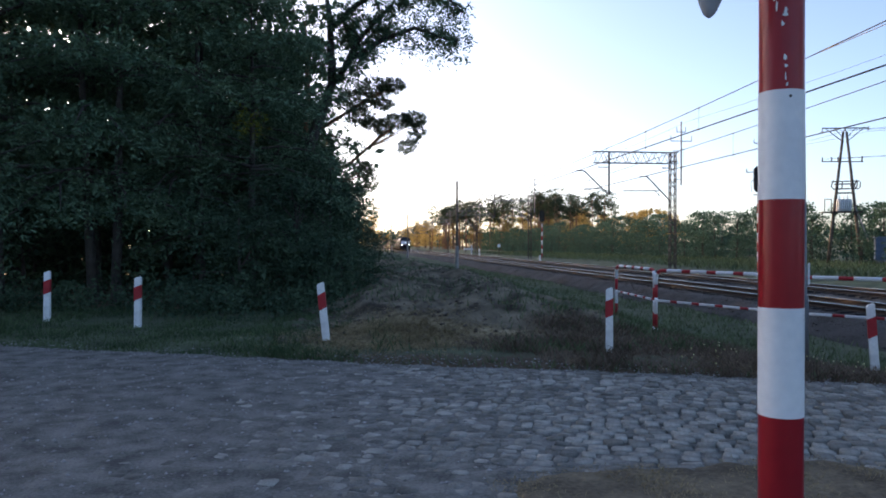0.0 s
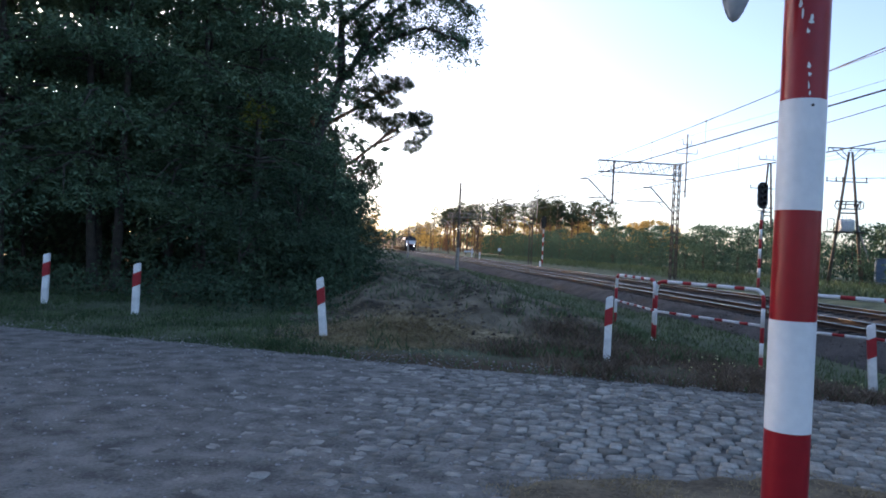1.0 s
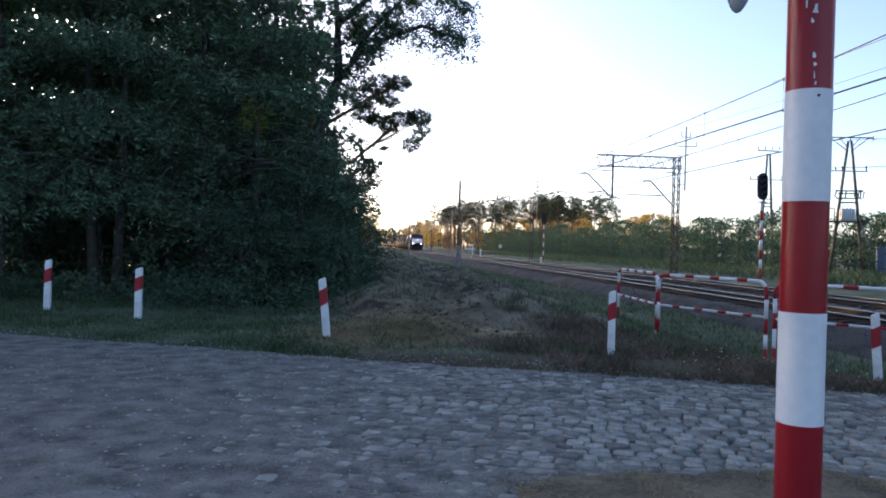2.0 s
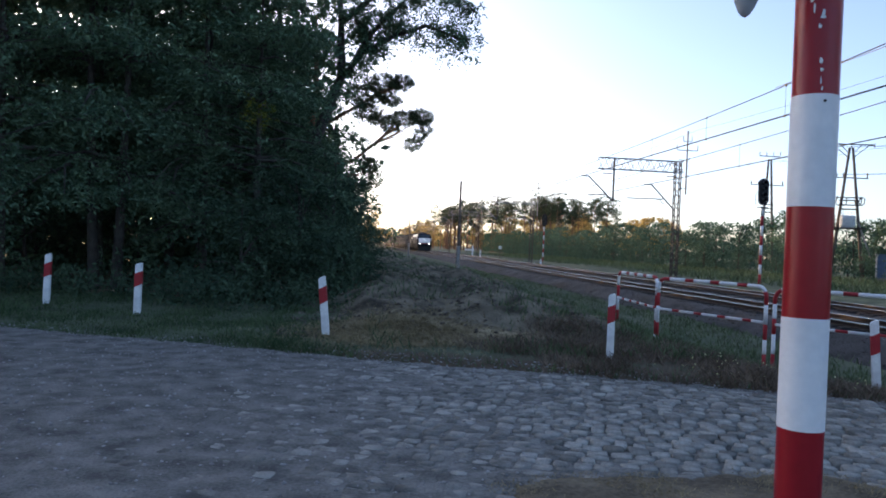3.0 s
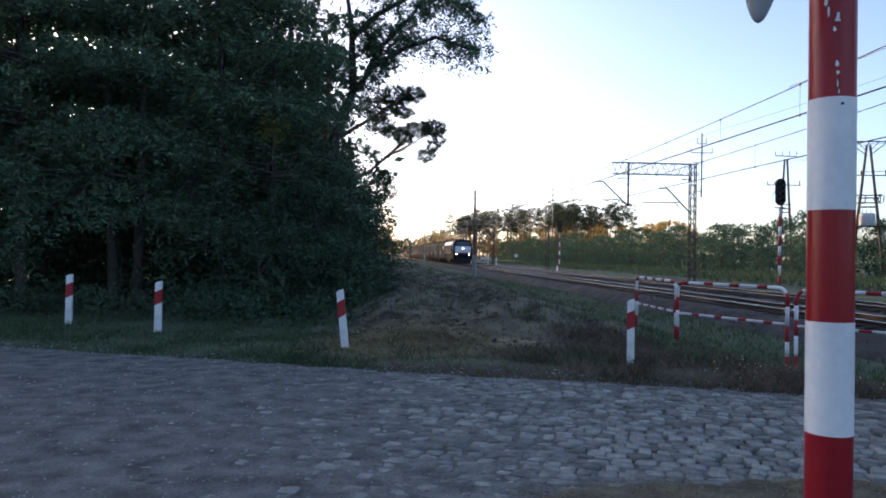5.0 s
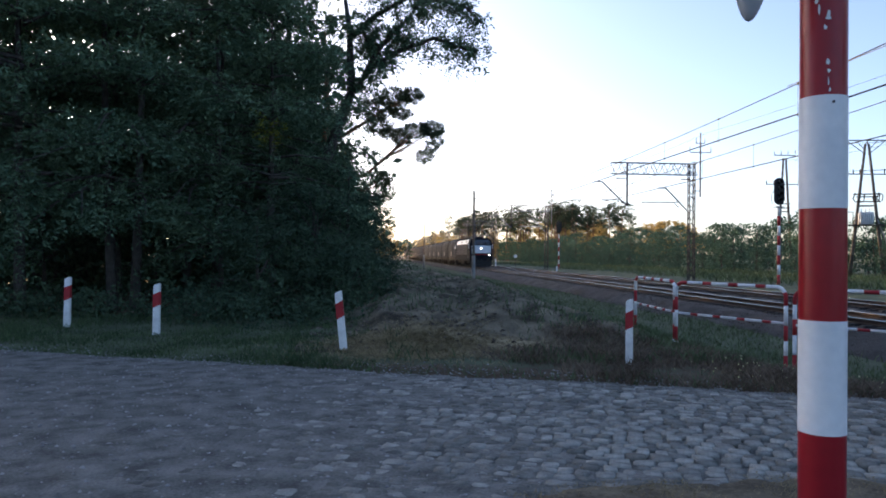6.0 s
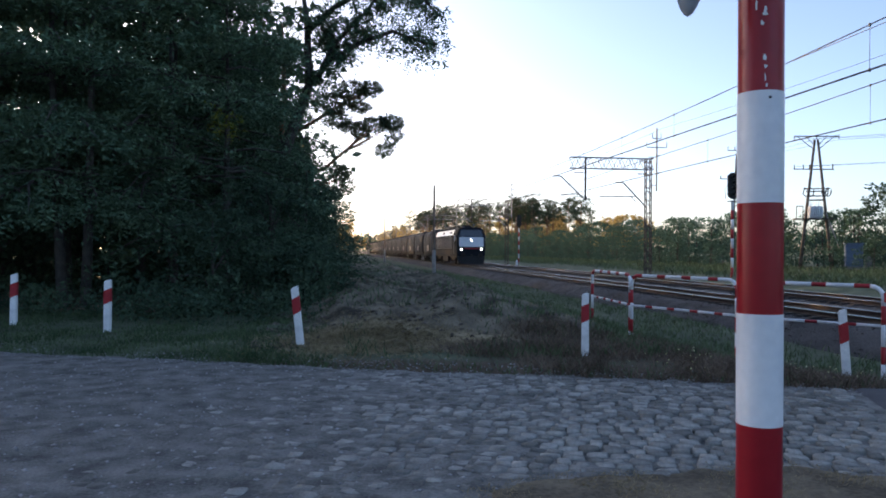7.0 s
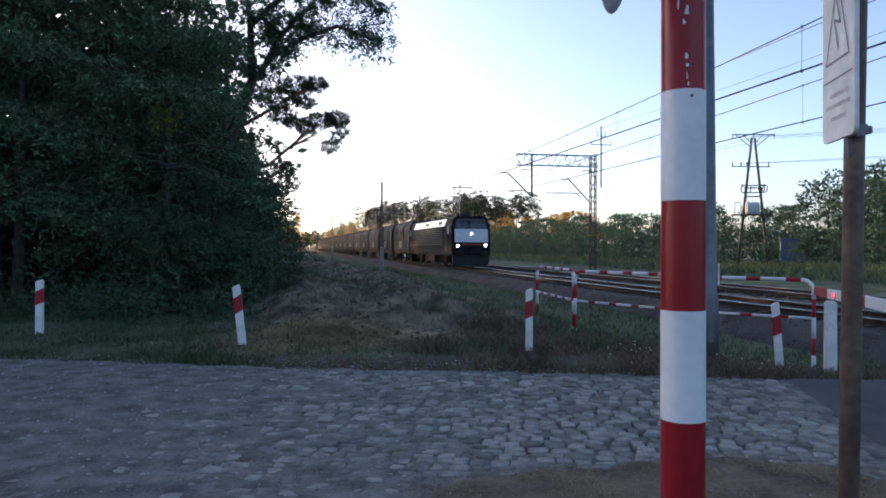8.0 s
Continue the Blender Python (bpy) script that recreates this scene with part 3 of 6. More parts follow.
def locust_tree(seed, height, low, radius, count=46, place=None, label="tall dark green locust tree at the wood's edge"):
    rng = np.random.default_rng(seed)
    t = thing("locust_tree", label, "tree", place, group="trees of the wood")
    lines = locust_boughs(rng, height, low, radius, count)
    bm = limb_mesh(rng, height, 0.125, [])
    for line in lines:
        r = 0.012 * np.linalg.norm(line[-1] - line[0])
        tube(bm, [Vector(p) for p in line[::2]], [r + 0.012, r * 0.8 + 0.01, r * 0.5 + 0.008, 0.006], 5, caps=False)
    part("trunk", bm, M_BARK, t, smooth=True)
    pts, ways = bough_leaves(rng, lines, 11, 9)
    link_mesh("crown", np_mesh("crown", *sprays(rng, pts, ways, 0.42, 3, 0.088, 0.6)), M_LOCUST, t, "drooping feathered leaves in tiers")
    return t


def plain_tree(seed, height, low, radius, count, size, per, leaf, mat, name, label, group, trunk=0.12):
    rng = np.random.default_rng(seed)
    blobs = crown_blobs(rng, height, low, radius, count, size)
    t = thing(name, label, "bush" if "bush" in name else "tree", group=group)
    part("trunk", limb_mesh(rng, height, trunk, blobs, every=6, seg=6), M_BARK, t, smooth=True)
    pts, outs = in_blobs(rng, blobs, per)
    link_mesh("crown", np_mesh("crown", *broad_leaves(rng, pts, outs, leaf)), mat, t)
    return t


def pine_tree(seed, height, bare, radius, label, per=13, count=19, group="pines beyond the line"):
    rng = np.random.default_rng(seed)
    blobs = []
    for k in range(count):
        f = k / count
        a, r = rng.uniform(0, 6.28), radius * (1 - 0.65 * f) * rng.uniform(0.25, 1.0)
        w = rng.uniform(0.6, 1.25)
        blobs.append((r * math.cos(a), r * math.sin(a), height * (bare + (1 - bare) * (f * 0.95 + 0.08)), w * 1.05, w * 1.05, w * 0.36))
    t = thing("pine_tree", label, "tree", group=group)
    part("trunk", limb_mesh(rng, height, 0.2, blobs, 0.35, 2, bare, 6), M_PINEBARK, t, smooth=True)
    pts, outs = in_blobs(rng, blobs, per)
    link_mesh("crown", np_mesh("crown", *tufts(rng, pts, outs, 0.46, 6, 0.06)), M_NEEDLE, t, "dark needle clumps")
    return t


def on_ground(x, y, turn=0.0, size=1.0, sink=0.03):
    return pose(x, y, float(ground_height(x, y)) - sink, 0, 0, turn) @ Matrix.Diagonal((size, size, size, 1))


def place_copy(src, x, y, turn, size):
    """A copy stood on the ground, at a size of its own."""
    ob = copy_thing(src, on_ground(x, y, turn))
    ob.scale = (size, size, size)
    return ob


def build_wood():
    rng = random.Random(11)
    kinds = [locust_tree(31, 13.0, 3.4, 3.9), locust_tree(32, 12.0, 3.0, 3.6), locust_tree(33, 14.0, 3.8, 4.2), locust_tree(34, 9.5, 2.3, 3.2, 40)]
    front = [(0, -9.6, 20.2, 20), (1, -8.9, 20.0, 130), (2, -7.4, 22.5, 260), (3, -5.6, 21.4, 75), (0, -11.6, 19.2, 300), (1, -6.6, 26.0, 15), (3, -13.6, 17.6, 200),
             (2, -14.5, 21.5, 40), (3, -6.4, 29.5, 190), (0, -9.6, 25.6, 100), (2, -17.5, 19.0, 10), (2, -10.8, 23.0, 150), (0, -13.4, 22.2, 330), (3, -7.4, 28.6, 45)]
    used = set()
    for k, x, y, a in front:
        s = rng.uniform(0.94, 1.06)
        if k not in used:
            used.add(k)
            kinds[k].matrix_basis = on_ground(x, y, a)
        else:
            place_copy(kinds[k], x, y, a, s)
    # edge of the wood along the line, and rows behind it, leafy to the ground
    inner = [plain_tree(40 + k, h, 0.5, r, 36, 1.7, 14, 0.38, M_LOCUST, "wood_tree", "dark broadleaf tree deeper in the wood, also in the unseen sky-blocking row", "trees of the wood", 0.16) for k, (h, r) in enumerate(((12.5, 3.4), (14.0, 3.8), (10.5, 3.2)))]
    spots = []
    for s in np.concatenate([np.arange(40, 150, 5.0), np.arange(150, 330, 9.0)]):
        spots.append((on_track(s, -18.4 + rng.uniform(-0.8, 0.3)), 2, rng.uniform(0.85, 1.1)))
        spots.append((on_track(s + 2, -20 + rng.uniform(-0.8, 0.5)), 2, rng.uniform(1.1, 1.35)))
    for row, (n0, step) in enumerate(((-22, 6.0), (-29, 8))):
        for s in np.arange(31 + 2 * row, 270, step):
            spots.append((on_track(s + rng.uniform(-1.5, 1.5), n0 + rng.uniform(-1.8, 1.8)), rng.choice((0, 1)), rng.uniform(1.1, 1.35)))
    for k in range(13):
        spots.append((Vector((-8 - 3.1 * k, 35 + rng.uniform(-1, 2), 0)), rng.choice((0, 1)), rng.uniform(1.0, 1.25)))
        spots.append((Vector((-10 - 3.3 * k, 42 + rng.uniform(-1, 2), 0)), rng.choice((0, 1)), rng.uniform(1.1, 1.35)))
    for x, y in ((-23, 17), (-27, 21), (-24, 27), (-31, 18), (-33, 26), (-19, 29), (-14, 29.5), (-18.5, 33), (-30, 33), (-38, 20), (-40, 30), (-46, 24), (-55, 22), (-48, 34), (-10.5, 30.5)):
        spots.append((Vector((x, y, 0)), rng.choice((0, 1, 2)), rng.uniform(0.95, 1.15)))
    for k in range(14):
        spots.append((Vector((-10.0 - 1.5 * k, 31.5 + rng.uniform(-0.8, 0.8), 0)), 2, rng.uniform(0.85, 1.05)))
    # unseen trees added behind the camera, closing the place and cutting its sky light
    for k in range(14):
        a = radians(105 + 11 * k + rng.uniform(-3, 3))
        d = rng.uniform(20, 27)
        spots.append((Vector((d * 1.5 * math.sin(a), d * math.cos(a) - 2, 0)), rng.choice((0, 1)), rng.uniform(1.0, 1.2)))
    for k, (p, kind, size) in enumerate(spots):
        place_copy(inner[kind], p.x, p.y, rng.uniform(0, 360), size)
    for k, t in enumerate(inner):
        t.matrix_basis = on_ground(-26 - 6 * k, 38, 60 * k)
    undergrowth = plain_tree(46, 3.6, 0.1, 2.3, 26, 1.0, 32, 0.18, M_SHRUB, "undergrowth_bush", "dark undergrowth bush inside the wood", "undergrowth", 0.04)
    undergrowth.matrix_basis = on_ground(-8.2, 27.5)
    for x, y in ((-10.5, 24.0), (-12.8, 22.6), (-15.5, 22.8), (-11.5, 27.5), (-14.5, 26.0), (-8.4, 24.6), (-17.8, 22.2), (-20, 21), (-17, 29), (-9.8, 33), (-22, 24), (-12, 25.4), (-13.8, 24.2), (-16.4, 25.2), (-18.6, 25), (-20.5, 27), (-10, 27), (-24, 22.5)):
        place_copy(undergrowth, x, y, rng.uniform(0, 360), rng.uniform(0.9, 1.3))
    for k in range(14):
        place_copy(undergrowth, -9 - 2.2 * k, 38 + rng.uniform(0, 1.5), rng.uniform(0, 360), rng.uniform(1.6, 2.0))
    for k in range(12):
        place_copy(undergrowth, -7.5 - 2.3 * k + rng.uniform(-0.6, 0.6), 29 + 0.25 * k + rng.uniform(0, 4), rng.uniform(0, 360), rng.uniform(1.3, 1.8))
    for k in range(16):
        place_copy(undergrowth, -8 - 2.0 * k + rng.uniform(-0.5, 0.5), 34.5 + rng.uniform(-0.6, 0.6), rng.uniform(0, 360), rng.uniform(1.1, 1.4))
    for s in np.arange(34, 320, 7.0):
        p = on_track(s, -18.5 + rng.uniform(-1, 1))
        place_copy(undergrowth, p.x, p.y, rng.uniform(0, 360), rng.uniform(1.0, 1.4))


def build_leaning_tree():
    """The old tree whose long boughs reach out of the wood against the sky."""
    rng = np.random.default_rng(77)
    t = thing("old_oak_tree", "old tree with long dark boughs reaching over the verge", "tree")
    bx, by = -5.6, 27.5
    bm = bmesh.new()
    g = float(ground_height(bx, by))
    tube(bm, [(bx, by, g - 0.3), (bx + 0.1, by, g + 2.5), (bx + 0.5, by, g + 5), (bx + 1.5, by - 0.3, 7.6), (bx + 1.4, by - 0.2, 10), (bx + 1.0, by, 12.5)], [0.34, 0.26, 0.22, 0.17, 0.11, 0.03], 9)
    part("trunk", bm, M_BARK, t, smooth=True)
    boughs = [
        [(-4.3, 27.3, 7.3), (-3.3, 27.0, 8.5), (-2.2, 26.7, 9.05), (-1.0, 26.4, 9.4), (0.0, 26.2, 9.0), (0.5, 26.0, 8.8)],
        [(-3.6, 27.1, 8.2), (-3.2, 27.0, 9.0), (-2.6, 27.0, 9.7), (-1.9, 26.8, 10.3), (-1.3, 26.6, 11.3)],
        [(-4.2, 27.3, 9.6), (-3.2, 27.0, 10.4), (-2.0, 26.8, 11.0), (-0.8, 26.5, 10.8), (0.1, 26.3, 10.5), (0.7, 26.2, 9.9)],
        [(-3.2, 27.0, 8.9), (-3.5, 27.1, 9.5), (-3.7, 27.0, 9.9)],
    ]
    spots = []
    for b in boughs:
        bm = bmesh.new()
        k = len(b)
        tube(bm, b, [0.1 * (1 - i / k) + 0.02 for i in range(k)], 7, caps=False)
        for i in range(1, k):
            for _ in range(6):
                p = Vector(b[i - 1]).lerp(Vector(b[i]), rng.random())
                q = p + Vector((rng.uniform(-0.5, 0.8), rng.uniform(-0.7, 0.7), rng.uniform(-0.55, 0.5)))
                tube(bm, [p, p.lerp(q, 0.5) + Vector((0, 0, 0.08)), q], [0.022, 0.014, 0.006], 5, caps=False)
                spots.append((q.x, q.y, q.z, 0.3, 0.3, 0.2))
                spots.append(((p.x + q.x) / 2, (p.y + q.y) / 2, (p.z + q.z) / 2, 0.22, 0.22, 0.14))
        part("bough", bm, M_BARK, t, smooth=True)
    pts, outs = in_blobs(rng, spots, 125)
    link_mesh("crown", np_mesh("crown", *sprays(rng, pts, outs, 0.36, 4, 0.105, 0.8)), M_LOCUST, t, "thin hanging foliage")
    # the pine beside it, with flat clumps held out to the open side
    pine = thing("pine_tree", "pine at the wood's edge with flat hanging clumps", "tree")
    bx, by = -6.2, 31.0
    g = float(ground_height(bx, by))
    bm = bmesh.new()
    tube(bm, [(bx, by, g - 0.3), (bx + 0.2, by, 4), (bx + 0.5, by, 8), (bx + 0.4, by, 11)], [0.2, 0.17, 0.12, 0.04], 8)
    part("trunk", bm, M_PINEBARK, pine, smooth=True)
    clumps = []
    for path, ends in (([(-5.8, 31, 4.6), (-4.0, 30.6, 4.9), (-3.1, 30.2, 5.6), (-2.2, 30, 6.3)], [(-1.9, 30, 6.65, .75, .6, .3), (-1.2, 30, 6.75, .55, .6, .28), (-0.95, 30, 6.3, .3, .4, .3), (-1.5, 30, 5.6, .38, .4, .26), (-1.25, 30, 5.95, .28, .4, .3), (-2.4, 30.2, 6.35, .4, .5, .25)]),
                       ([(-5.7, 31, 6.2), (-4.2, 30.6, 7.0), (-3.0, 30.3, 7.7), (-2.2, 30.2, 8.0)], [(-2.1, 30.2, 8.15, .55, .6, .3), (-2.8, 30.3, 8.1, .8, .7, .4), (-3.6, 30.3, 7.6, .9, .8, .5), (-2.5, 30.3, 7.45, .5, .5, .25), (-3.4, 30.4, 6.9, .6, .6, .35), (-3.0, 30.3, 6.6, .4, .5, .22)]),
                       ([(-5.7, 31, 3.6), (-4.4, 30.6, 4.2), (-3.5, 30.4, 4.6)], [(-3.3, 30.4, 4.7, .5, .6, .35), (-3.0, 30.3, 4.2, .35, .4, .35), (-3.6, 30.4, 3.9, .5, .5, .3)])):
        bm = bmesh.new()
        k = len(path)
        tube(bm, path, [0.07 * (1 - i / k) + 0.02 for i in range(k)], 6, caps=False)
        for e in ends:
            q = Vector(path[-1])
            tube(bm, [Vector(path[-2]), q.lerp(Vector(e[:3]), 0.5) + Vector((0, 0, 0.1)), Vector(e[:3])], [0.03, 0.02, 0.008], 5, caps=False)
        part("bough", bm, M_PINEBARK, pine, smooth=True)
        clumps += ends
    pts, outs = in_blobs(rng, clumps, 560)
    link_mesh("crown", np_mesh("crown", *tufts(rng, pts, outs, 0.17, 7, 0.016)), M_NEEDLE, pine, "dense dark needle clumps")


def build_edge_shrubs():
    """Shrubs and saplings that fill the foot of the wood, down to the verge."""
    rng = np.random.default_rng(9)
    for k, (x, y, h, r) in enumerate(((-4.0, 20.0, 3.6, 1.5), (-3.5, 23.0, 4.4, 1.7), (-4.2, 26.5, 4.6, 1.9), (-5.0, 18.4, 2.6, 1.3), (-4.4, 31.5, 4.6, 1.9), (-5.2, 37.0, 4.8, 2.0), (-6.0, 44.0, 5.0, 2.2), (-2.9, 18.6, 1.5, 0.9), (-7.4, 52.0, 5.2, 2.3), (-8.6, 62.0, 5.4, 2.4))):
        blobs = [(b[0], b[1], b[2], b[3], b[4], b[5] * 1.2) for b in crown_blobs(rng, h, 0.35, r, 22, 0.75)]
        t = thing("shrub", "dark leafy shrub at the foot of the wood", "shrub", on_ground(x, y), group="shrubs below the trees")
        part("stem", limb_mesh(rng, h, 0.05, blobs, 0.3, 3, 0.1), M_BARK, t, smooth=True)
        pts, outs = in_blobs(rng, blobs, 85)
        link_mesh("crown", np_mesh("crown", *sprays(rng, pts, outs, 0.42, 4, 0.09, 0.45)), M_SHRUB, t)
    yel = thing("locust_branch_spray", "yellow-green turning spray hanging in the tree", "branch", pose(-4.9, 18.6, 4.9))
    pts, outs = in_blobs(rng, [(0, 0, 0, 0.3, 0.3, 0.25), (0.12, 0, -0.25, 0.22, 0.22, 0.2)], 260)
    link_mesh("leaves", np_mesh("leaves", *sprays(rng, pts, outs, 0.3, 4, 0.07, 0.7)), M_YELLOWED, yel)


def build_far_woods():
    rng = random.Random(4)
    bush = [plain_tree(50 + k, h, 0.3, r, 34, 1.15, 42, 0.27, M_HEDGE, "thicket_bush", "grey-green thicket bush beyond the railway", "thicket along the line", 0.07) for k, (h, r) in enumerate(((5.6, 2.6), (6.2, 2.9), (5.0, 2.5)))]
    tall = plain_tree(55, 8.4, 0.4, 3.1, 56, 1.3, 32, 0.29, M_YOUNG, "young_tree", "young green tree standing above the thicket", "young trees", 0.1)
    for row, n0 in enumerate((23.5, 27.5, 31.5, 36.5)):
        for s in np.arange(16 + 2 * row, (200, 250, 250, 110)[row], 3.8 + 0.7 * row):
            p = on_track(s + rng.uniform(-1, 1), n0 + rng.uniform(-1.3, 1.3) + (3.0 if s < 60 else 0))
            place_copy(rng.choice(bush), p.x, p.y, rng.uniform(0, 360), rng.uniform(0.4, 0.62) if row == 0 else rng.uniform(0.8, 1.12))
    for s in np.arange(2, 58, 3.2):
        p = on_track(s + rng.uniform(-1, 1), rng.uniform(31, 37))
        place_copy(rng.choice(bush), p.x, p.y, rng.uniform(0, 360), rng.uniform(1.15, 1.42))
    for k, b in enumerate(bush):
        p = on_track(30 + 9 * k, 34)
        b.matrix_basis = on_ground(p.x, p.y, 50 * k)
    p = on_track(26, 40)
    tall.matrix_basis = on_ground(p.x, p.y)
    for s, n in ((20, 44), (33, 41), (39, 46), (46, 42), (28, 47), (14, 40), (52, 47), (36, 52), (22, 54), (60, 44), (68, 48), (9, 46), (18, 35), (23, 33), (29, 36), (34, 34), (41, 37), (47, 34), (54, 38), (62, 36), (13, 33), (8, 37), (26, 41), (16, 38), (21, 38), (37, 39), (44, 40), (50, 38), (31, 40), (58, 40), (12, 42), (17, 47), (33, 46), (4, 41), (66, 41)):
        p = on_track(s, n)
        place_copy(tall, p.x, p.y, rng.uniform(0, 360), rng.uniform(0.92, 1.2))
    pines = [pine_tree(60 + k, 15.5, b, r, "tall pine with a bare trunk and high crown") for k, (b, r) in enumerate(((0.64, 3.4), (0.68, 3.8), (0.58, 3.2), (0.66, 4.0)))]
    spots = [(on_track(rng.uniform(180, 216), rng.uniform(36, 52)), rng.uniform(0.8, 1.04)) for _ in range(24)]
    for _ in range(64):
        s = rng.uniform(184, 310)
        spots.append((on_track(s, 34 - 0.14 * (s - 188) + rng.uniform(-4, 8)), rng.uniform(0.82, 1.06) + 0.001 * (s - 188)))
    spots += [(on_track(s + rng.uniform(-4, 4), rng.uniform(20, 36)), rng.uniform(0.85, 1.1)) for s in np.arange(330, 620, 14.0)]
    for k, (p, size) in enumerate(spots):
        if k < 4:
            pines[k].matrix_basis = on_ground(p.x, p.y)
        else:
            place_copy(pines[k % 4], p.x, p.y, rng.uniform(0, 360), size)
    # far trees whose sunlit gold is put into the leaf colour
    gold = plain_tree(70, 10.5, 1.5, 3.4, 36, 1.5, 15, 0.56, M_SUNGOLD, "yellowing_tree", "tree far off, low-sun gold painted into its leaves", "trees far off", 0.14)
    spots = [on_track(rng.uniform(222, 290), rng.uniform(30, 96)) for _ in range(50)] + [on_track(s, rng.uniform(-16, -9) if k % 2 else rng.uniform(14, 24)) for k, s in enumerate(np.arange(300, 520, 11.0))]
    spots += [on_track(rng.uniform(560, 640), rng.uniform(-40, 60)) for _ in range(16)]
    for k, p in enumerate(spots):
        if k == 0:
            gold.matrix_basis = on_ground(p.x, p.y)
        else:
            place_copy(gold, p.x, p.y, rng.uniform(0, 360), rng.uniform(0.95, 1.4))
    # wood that closes the horizon
    rngn = np.random.default_rng(8)
    blobs = []
    for k in range(420):
        a = math.radians(-75 + 150 * k / 420 + rngn.uniform(-0.2, 0.2))
        d = rngn.uniform(640, 760)
        blobs.append((d * math.sin(a), d * math.cos(a), rngn.uniform(2, 15), 7, 7, 6))
    pts, outs = in_blobs(rngn, blobs, 1.2)
    tagged(link_mesh("distant_wood", np_mesh("distant_wood", *broad_leaves(rngn, pts, outs, 4.0)), M_HEDGE), "dark distant wood along the horizon", "woods", kind="stuff")


def blades(name, x, y, h, w, mat, label, seed, lean=0.45):
    rng = np.random.default_rng(seed)
    k = len(x)
    base = np.stack([x, y, ground_height(x, y) - 0.01], 1)
    up = np.stack([rng.normal(0, lean, k), rng.normal(0, lean, k), np.ones(k)], 1) * h[:, None]
    side = unit(np.stack([rng.normal(size=k), rng.normal(size=k), np.zeros(k)], 1)) * w
    tip = base + up
    mid = base + up * 0.55 + np.stack([np.zeros(k), np.zeros(k), h * 0.08], 1)
    v = np.stack([base - side, base + side, mid + side * 0.7, tip, mid - side * 0.7], 1).reshape(-1, 3)
    f = (np.arange(k) * 5)[:, None, None] + np.array([[0, 1, 2], [0, 2, 4], [4, 2, 3]])[None]
    tagged(link_mesh(name, np_mesh(name, v, f.reshape(-1, 3)), mat), label, "grass", kind="stuff")


def build_grass():
    rng = np.random.default_rng(21)

    def spread(k, x0, x1, deep, power=1.6):
        x = rng.uniform(x0, x1, k)
        y = road_edge(x) + 0.1 * wave(x, x * 3, 4, 0.4) + deep * rng.random(k) ** power
        return x, y
    x, y = spread(44000, -15, -1.2, 6.5)
    keep = (wave(x, y, 6, 1.1) + rng.normal(0, 0.4, len(x)) > -0.35) & (track_coords(x, y)[1] < -14.3 + 0.4 * wave(x, y, 31, 1))
    x, y = x[keep], y[keep]
    blades("grass", x, y, rng.uniform(0.03, 0.11, len(x)) * (1 + 0.7 * wave(x, y, 7, 0.8)), 0.007, M_LUSH, "short green verge grass", 1)
    x, y = spread(26000, -1.8, 8, 9, 1.2)
    keep = (wave(x, y, 6, 1.3) + rng.normal(0, 0.4, len(x)) > 0.0) & ((x > 1.9) | (y < road_edge(x) + 0.25 + 0.25 * wave(x, y, 51, 0.6)))
    x, y = x[keep], y[keep]
    blades("grass_tufts", x, y, rng.uniform(0.04, 0.15, len(x)), 0.007, M_GRASS, "patchy green grass beside the railings", 2)
    x, y = spread(38000, 0.2, 8, 4.0, 1.0)
    keep = (wave(x, y, 8, 1.0) + rng.normal(0, 0.4, len(x)) > 1.1 - 0.45 * np.minimum(x, 3.0))
    x, y = x[keep], y[keep]
    blades("brown_weeds", x, y, rng.uniform(0.04, 0.17, len(x)) * (1 + 0.5 * wave(x, y, 81, 0.5)), 0.007, M_WEED, "withered brown weeds on the verge", 3, 1.0)
    x, y = rng.normal(-0.8, 0.75, 14000), rng.normal(12.3, 0.7, 14000)
    keep = y > road_edge(x) + 0.2
    x, y = x[keep], y[keep]
    blades("dry_grass", x, y, rng.uniform(0.02, 0.09, len(x)), 0.007, M_DRY, "flattened straw-coloured dry grass", 4, 2.2)
    # scrub down the bank towards the rails
    k = 44000
    s, n = 12 + 70 * rng.random(k) ** 1.7, rng.uniform(-14, -2.7, k)
    p = np.stack([14.25 + UX * s + UY * n, UY * s - UX * n], 1)
    keep = (p[:, 1] > road_edge(p[:, 0]) + 0.3) & (wave(p[:, 0], p[:, 1], 41, 1.6) + rng.normal(0, 0.35, k) > -0.45 + 0.85 * (n < -9.6))
    x, y = p[keep, 0], p[keep, 1]
    blades("bank_grass", x, y, rng.uniform(0.06, 0.2, len(x)), 0.012, M_GRASS, "rough grey-green grass on the bank", 5)
    k = 14000
    s, n = 26 + 130 * rng.random(k) ** 1.4, rng.uniform(9.5, 27, k)
    blades("far_verge_grass", 14.25 + UX * s + UY * n, UY * s - UX * n, rng.uniform(0.2, 0.6, k), 0.035, M_GRASS, "rough green grass before the thicket", 15, 0.6)
    x, y = rng.normal(4.6, 0.8, 90), rng.normal(9.9, 0.4, 90)
    base = np.stack([x, y, ground_height(x, y) + rng.uniform(0.06, 0.2, 90)], 1)
    d = unit(rng.normal(size=(90, 3)))
    me = np_mesh("flowers", *rhombi(base, d * 0.028, unit(np.cross(d, rng.normal(size=(90, 3)))) * 0.011))
    tagged(link_mesh("flowers", me, M_FLOWER), "small pale yellow flowers among the weeds", "flowers", kind="stuff")
    k = 5000
    x, y = rng.uniform(-3.5, 3.5, k), 11.6 + 16 * rng.random(k) ** 1.5
